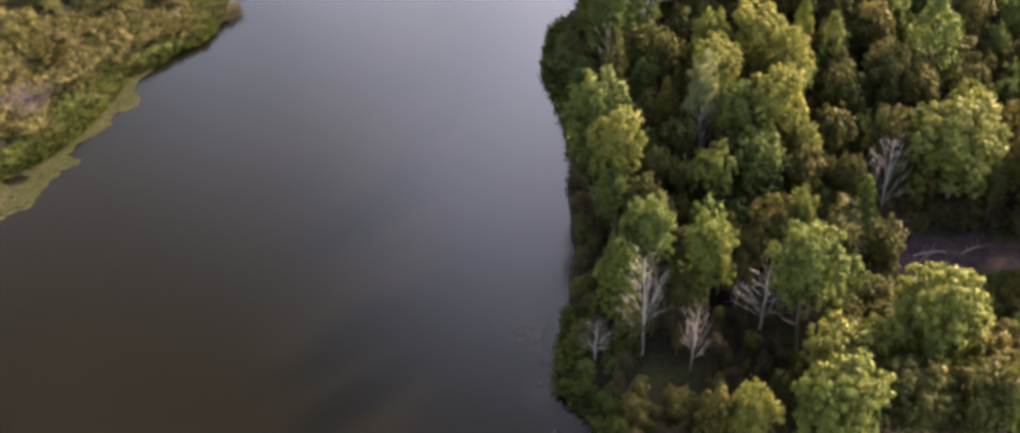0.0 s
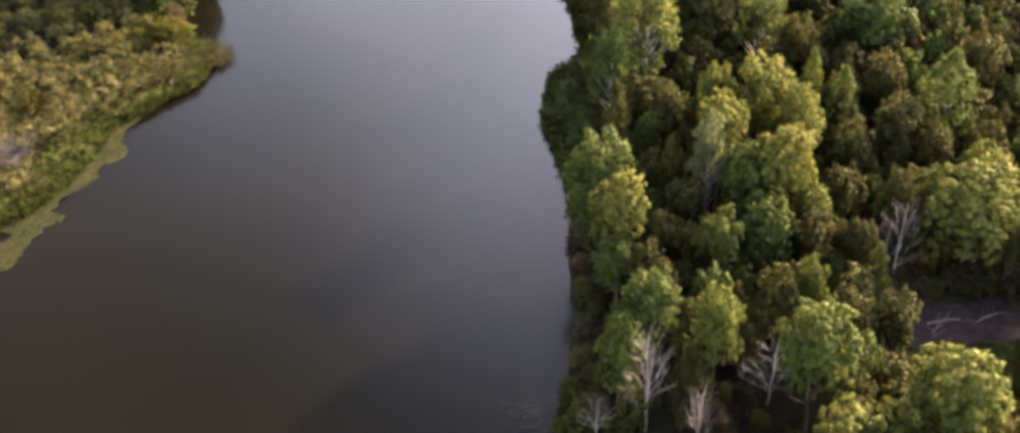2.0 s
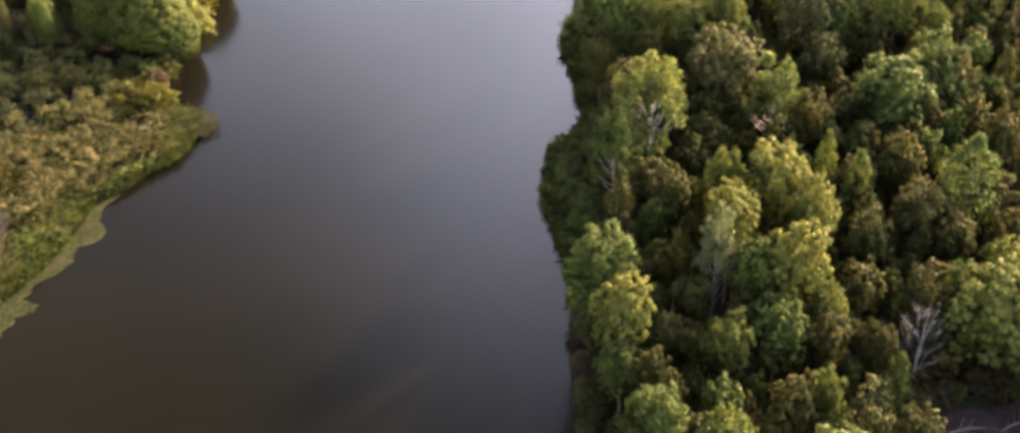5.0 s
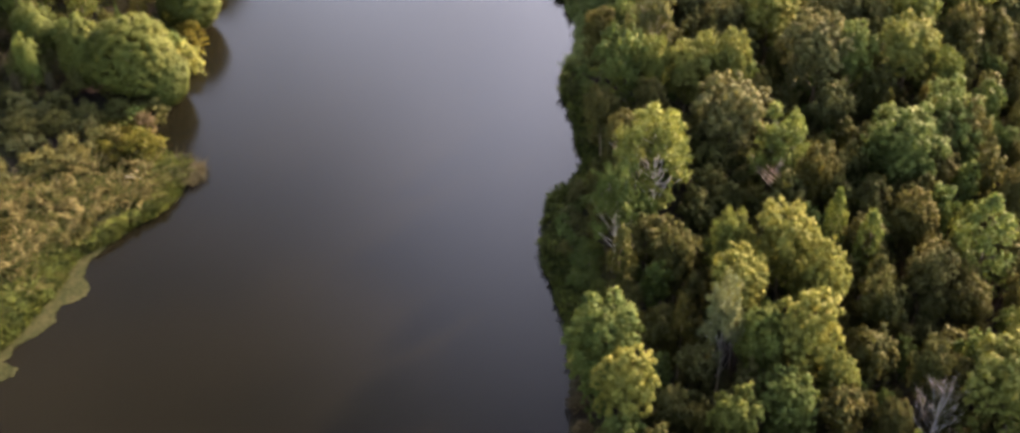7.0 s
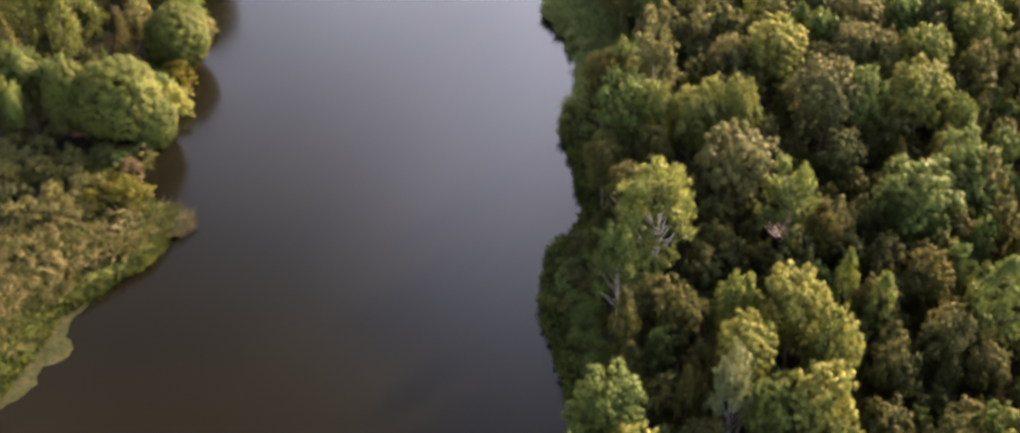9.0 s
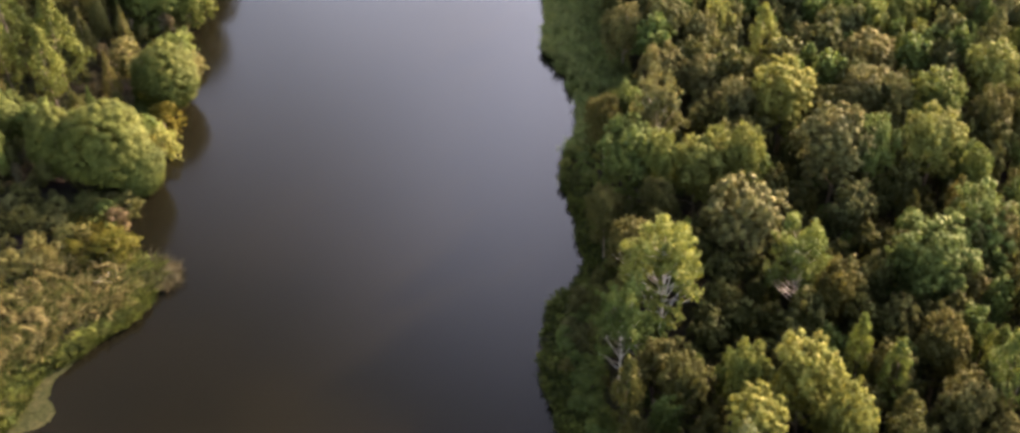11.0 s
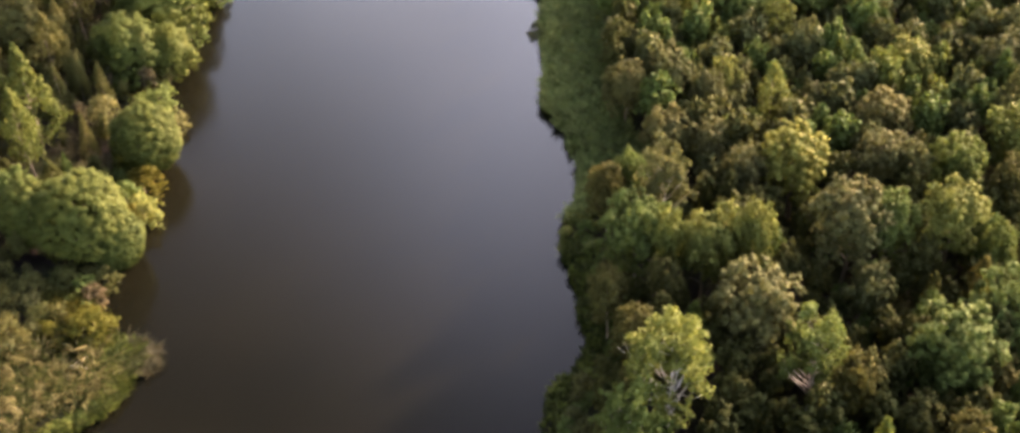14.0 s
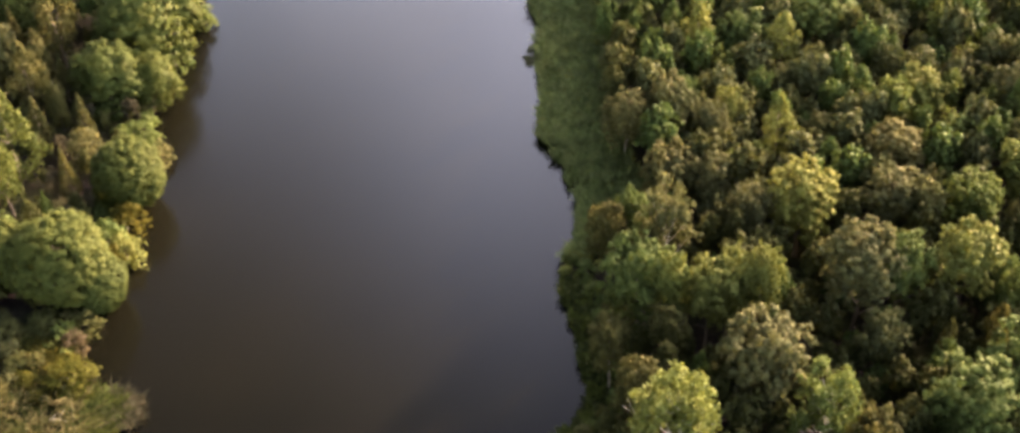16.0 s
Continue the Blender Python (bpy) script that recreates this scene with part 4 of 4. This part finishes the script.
def right_bank_sedge():
    rng = np.random.default_rng(12)
    n = 4200
    y = rng.uniform(62, 212, n)
    y = y[(y < 84) | (y > 105)]   # no sedge below the overhanging crowns, where it would lighten the shade
    n = len(y)
    x = right_shore(y) + 0.5 + rng.uniform(-0.15, np.where(y < 155, 2.6, 5.0))
    feet = np.column_stack([x, y, np.maximum(ground_height(x, y), -0.1)])
    h = rng.uniform(0.3, 0.8, n) * (1 + 0.5 * np.sin(y * 1.1) * np.sin(y * 0.37))
    near = y < 152
    grass_stuff("bank_sedge", blades_mesh(rng, "bank_sedge", feet[near], h[near], 10, 0.08, 0.55, 0.35), FRESH, "low dark green sedge carpet along the foot of the wood")
    n = 3600
    y = rng.uniform(152, 212, n)
    x = right_shore(y) + 0.5 + rng.uniform(-0.2, 7.0, n)
    feet = np.column_stack([x, y, np.maximum(ground_height(x, y), -0.1)])
    grass_stuff("reed_bed", blades_mesh(rng, "reed_bed", feet, rng.uniform(0.7, 1.5, n), 14, 0.09, 0.5, 0.4), REED_GREEN, "strip of fresh green reeds at the far bank, lightened against the wood's shade", "reeds")


# reed colour raised to offset the shade that the wood casts here
REED_GREEN = grass_material("fresh_reeds", [(0.0, (0.062, 0.088, 0.026)), (0.5, (0.105, 0.140, 0.042)), (1.0, (0.165, 0.195, 0.070))],
                            [(0.0, (0.050, 0.072, 0.022)), (0.5, (0.086, 0.112, 0.036)), (1.0, (0.135, 0.155, 0.056))], 0.5)
meadow()
floating_weed()
right_bank_sedge()


def fallen_log(x, y, length, turn, radius=0.16, label="bleached fallen tree trunk lying on the bank"):
    rng = np.random.default_rng(int(abs(x) * 10 + y))
    pts = [Vector((length * (k / 6 - 0.5), 0.12 * length * math.sin(k * 0.7) * 0.3, 0.05 * math.sin(k))) for k in range(7)]
    verts, faces = tube(pts, [radius * (1 - 0.08 * k) for k in range(7)], 8)
    for n in range(4):
        p = pts[1 + n]
        way = Vector((0.6, rng.choice((-1, 1)) * rng.uniform(0.6, 1), rng.uniform(0.1, 0.6)))
        v, f = tube([p, p + way * 0.5, p + way * 1.1], [radius * 0.4, radius * 0.25, radius * 0.08], 5)
        o = len(verts)
        verts += v
        faces += [tuple(i + o for i in q) for q in f]
    ob = part("fallen_log", mesh_from("fallen_log", verts, faces, True), DEAD_WOOD if x < 0 else GREY_WOOD)
    ob.matrix_basis = pose(x, y, float(ground_height(np.array(x), np.array(y))) + radius * 0.8, 0, 0, turn)
    tagged(ob, label, "log")


fallen_log(-38.4, 133.0, 3.8, -6)
fallen_log(36.0, 89.6, 5.0, 8, 0.08, "weathered grey fallen branch lying on wet mud")
fallen_log(39.5, 90.2, 4.0, 25, 0.07, "weathered grey fallen branch lying on wet mud")
fallen_log(34.2, 88.6, 3.0, 60, 0.06, "weathered grey fallen branch lying on wet mud")

# ochre bushes and tall yellow sedge at the meadow's upper end
for bx, by, bh, br in ((-55.6, 127.5, 2.6, 2.0), (-56.6, 130.0, 2.8, 2.0), (-54.2, 130.5, 2.2, 1.6), (-58.0, 126.0, 2.4, 1.8)):
    tree("shrubby", bx, by, bh, br, 0)
for bx, by, bh, br in ((-39.6, 139.6, 2.0, 1.5), (-41.0, 140.6, 1.7, 1.3), (-37.8, 139.6, 1.5, 0.9)):
    tree("shrubby", bx, by, bh, br, 4)
# tone 0 bushes carry shade in their leaf colour
for bx, by, bh, br, bt in ((-42.5, 137.2, 1.8, 1.4, 4), (-44.6, 136.2, 1.6, 1.3, 0), (-46.8, 135.2, 1.7, 1.4, 0), (-40.3, 138.0, 1.9, 1.3, 4), (-43.8, 139.0, 2.2, 1.6, 0),
                           (-48.8, 134.0, 1.6, 1.4, 0), (-41.2, 135.6, 1.3, 1.0, 4), (-38.8, 136.0, 1.2, 0.9, 3)):
    tree("shrubby", bx, by, bh, br, bt)


def yellow_sedge():
    rng = np.random.default_rng(31)
    n = 980
    a, q = rng.uniform(0, 6.283, n), np.sqrt(rng.uniform(0, 1, n))
    second = np.arange(n) % 6 == 0   # a smaller patch farther down the bank
    x = np.where(second, -50.8 + 2.4 * q * np.cos(a), -40.6 + 4.4 * q * np.cos(a))
    y = np.where(second, 123.9 + 1.9 * q * np.sin(a), 140.4 + 5.8 * q * np.sin(a))
    keep = inland(x, y) > 0.2
    x, y, q = x[keep], y[keep], q[keep]
    feet = np.column_stack([x, y, ground_height(x, y)])
    h = np.interp(q, [0, 0.6, 1.0], [1.7, 1.2, 0.6]) * rng.uniform(0.7, 1.15, len(x))
    me = blades_mesh(rng, "yellow_sedge", feet, h, 34, 0.06, 0.6, 0.4)
    me.materials.append(YELLOW)
    tagged(new("yellow_sedge", me), "tall yellowing sedge at the upper end of the meadow", "marsh grass", kind="stuff")


YELLOW = grass_material("yellow_sedge", [(0.0, (0.0126, 0.0131, 0.0025)), (0.5, (0.0322, 0.0304, 0.0057)), (1.0, (0.0616, 0.0543, 0.0107))],
                        [(0.0, (0.0105, 0.0132, 0.0036)), (0.5, (0.0238, 0.0272, 0.0063)), (1.0, (0.0491, 0.0485, 0.0118))], 0.6)
yellow_sedge()


def mud_flat(cx, cy, a, b):
    m, nodes, links, out = material("purplish_wet_mud")
    coords = nodes.new("ShaderNodeTexCoord").outputs["Object"]
    fine = noise_tex(nodes, links, 1.4, 6, 0.65, coords)
    bsdf = nodes.new("ShaderNodeBsdfPrincipled")
    bsdf.inputs["Roughness"].default_value = 0.85
    bsdf.inputs["Specular IOR Level"].default_value = 0.15
    links.new(ramp(nodes, links, fine, [(0.3, (0.018, 0.011, 0.012)), (0.55, (0.034, 0.022, 0.023)), (0.75, (0.056, 0.039, 0.038))]), bsdf.inputs["Base Color"])
    links.new(bsdf.outputs[0], out.inputs[0])
    rng = np.random.default_rng(3)
    rim = 1 + 0.18 * np.sin(np.arange(48) * 0.9) + rng.normal(size=48) * 0.06
    verts, faces = [], []
    for k in range(9):
        for n in range(48):
            t = 6.283 * n / 48
            px, py = cx + a * rim[n] * k / 8 * math.cos(t), cy + b * rim[n] * k / 8 * math.sin(t)
            verts.append((px, py, float(ground_height(np.array(px), np.array(py))) + 0.07 - 0.05 * (k / 8) ** 3))
            if k:
                o = (k - 1) * 48
                faces.append((o + n, o + (n + 1) % 48, o + 48 + (n + 1) % 48, o + 48 + n))
    ob = part("mud_flat", mesh_from("mud_flat", verts, faces, True), m)
    tagged(ob, "bare purplish wet mud in a clearing of the wood", "mud", kind="structure")


mud_flat(36.8, 89.2, 7.6, 3.0)


def clearing_grass():
    rng = np.random.default_rng(4)
    x, y = rng.uniform(33, 47, 900), rng.uniform(80.5, 86.8, 900)
    feet = np.column_stack([x, y, ground_height(x, y)])
    me = blades_mesh(rng, "clearing_grass", feet, rng.uniform(0.25, 0.5, 900), 12, 0.04, 0.7, 0.2)
    me.materials.append(FRESH)
    tagged(new("clearing_grass", me), "short green grass in a clearing of the wood", "grass", kind="stuff")


clearing_grass()
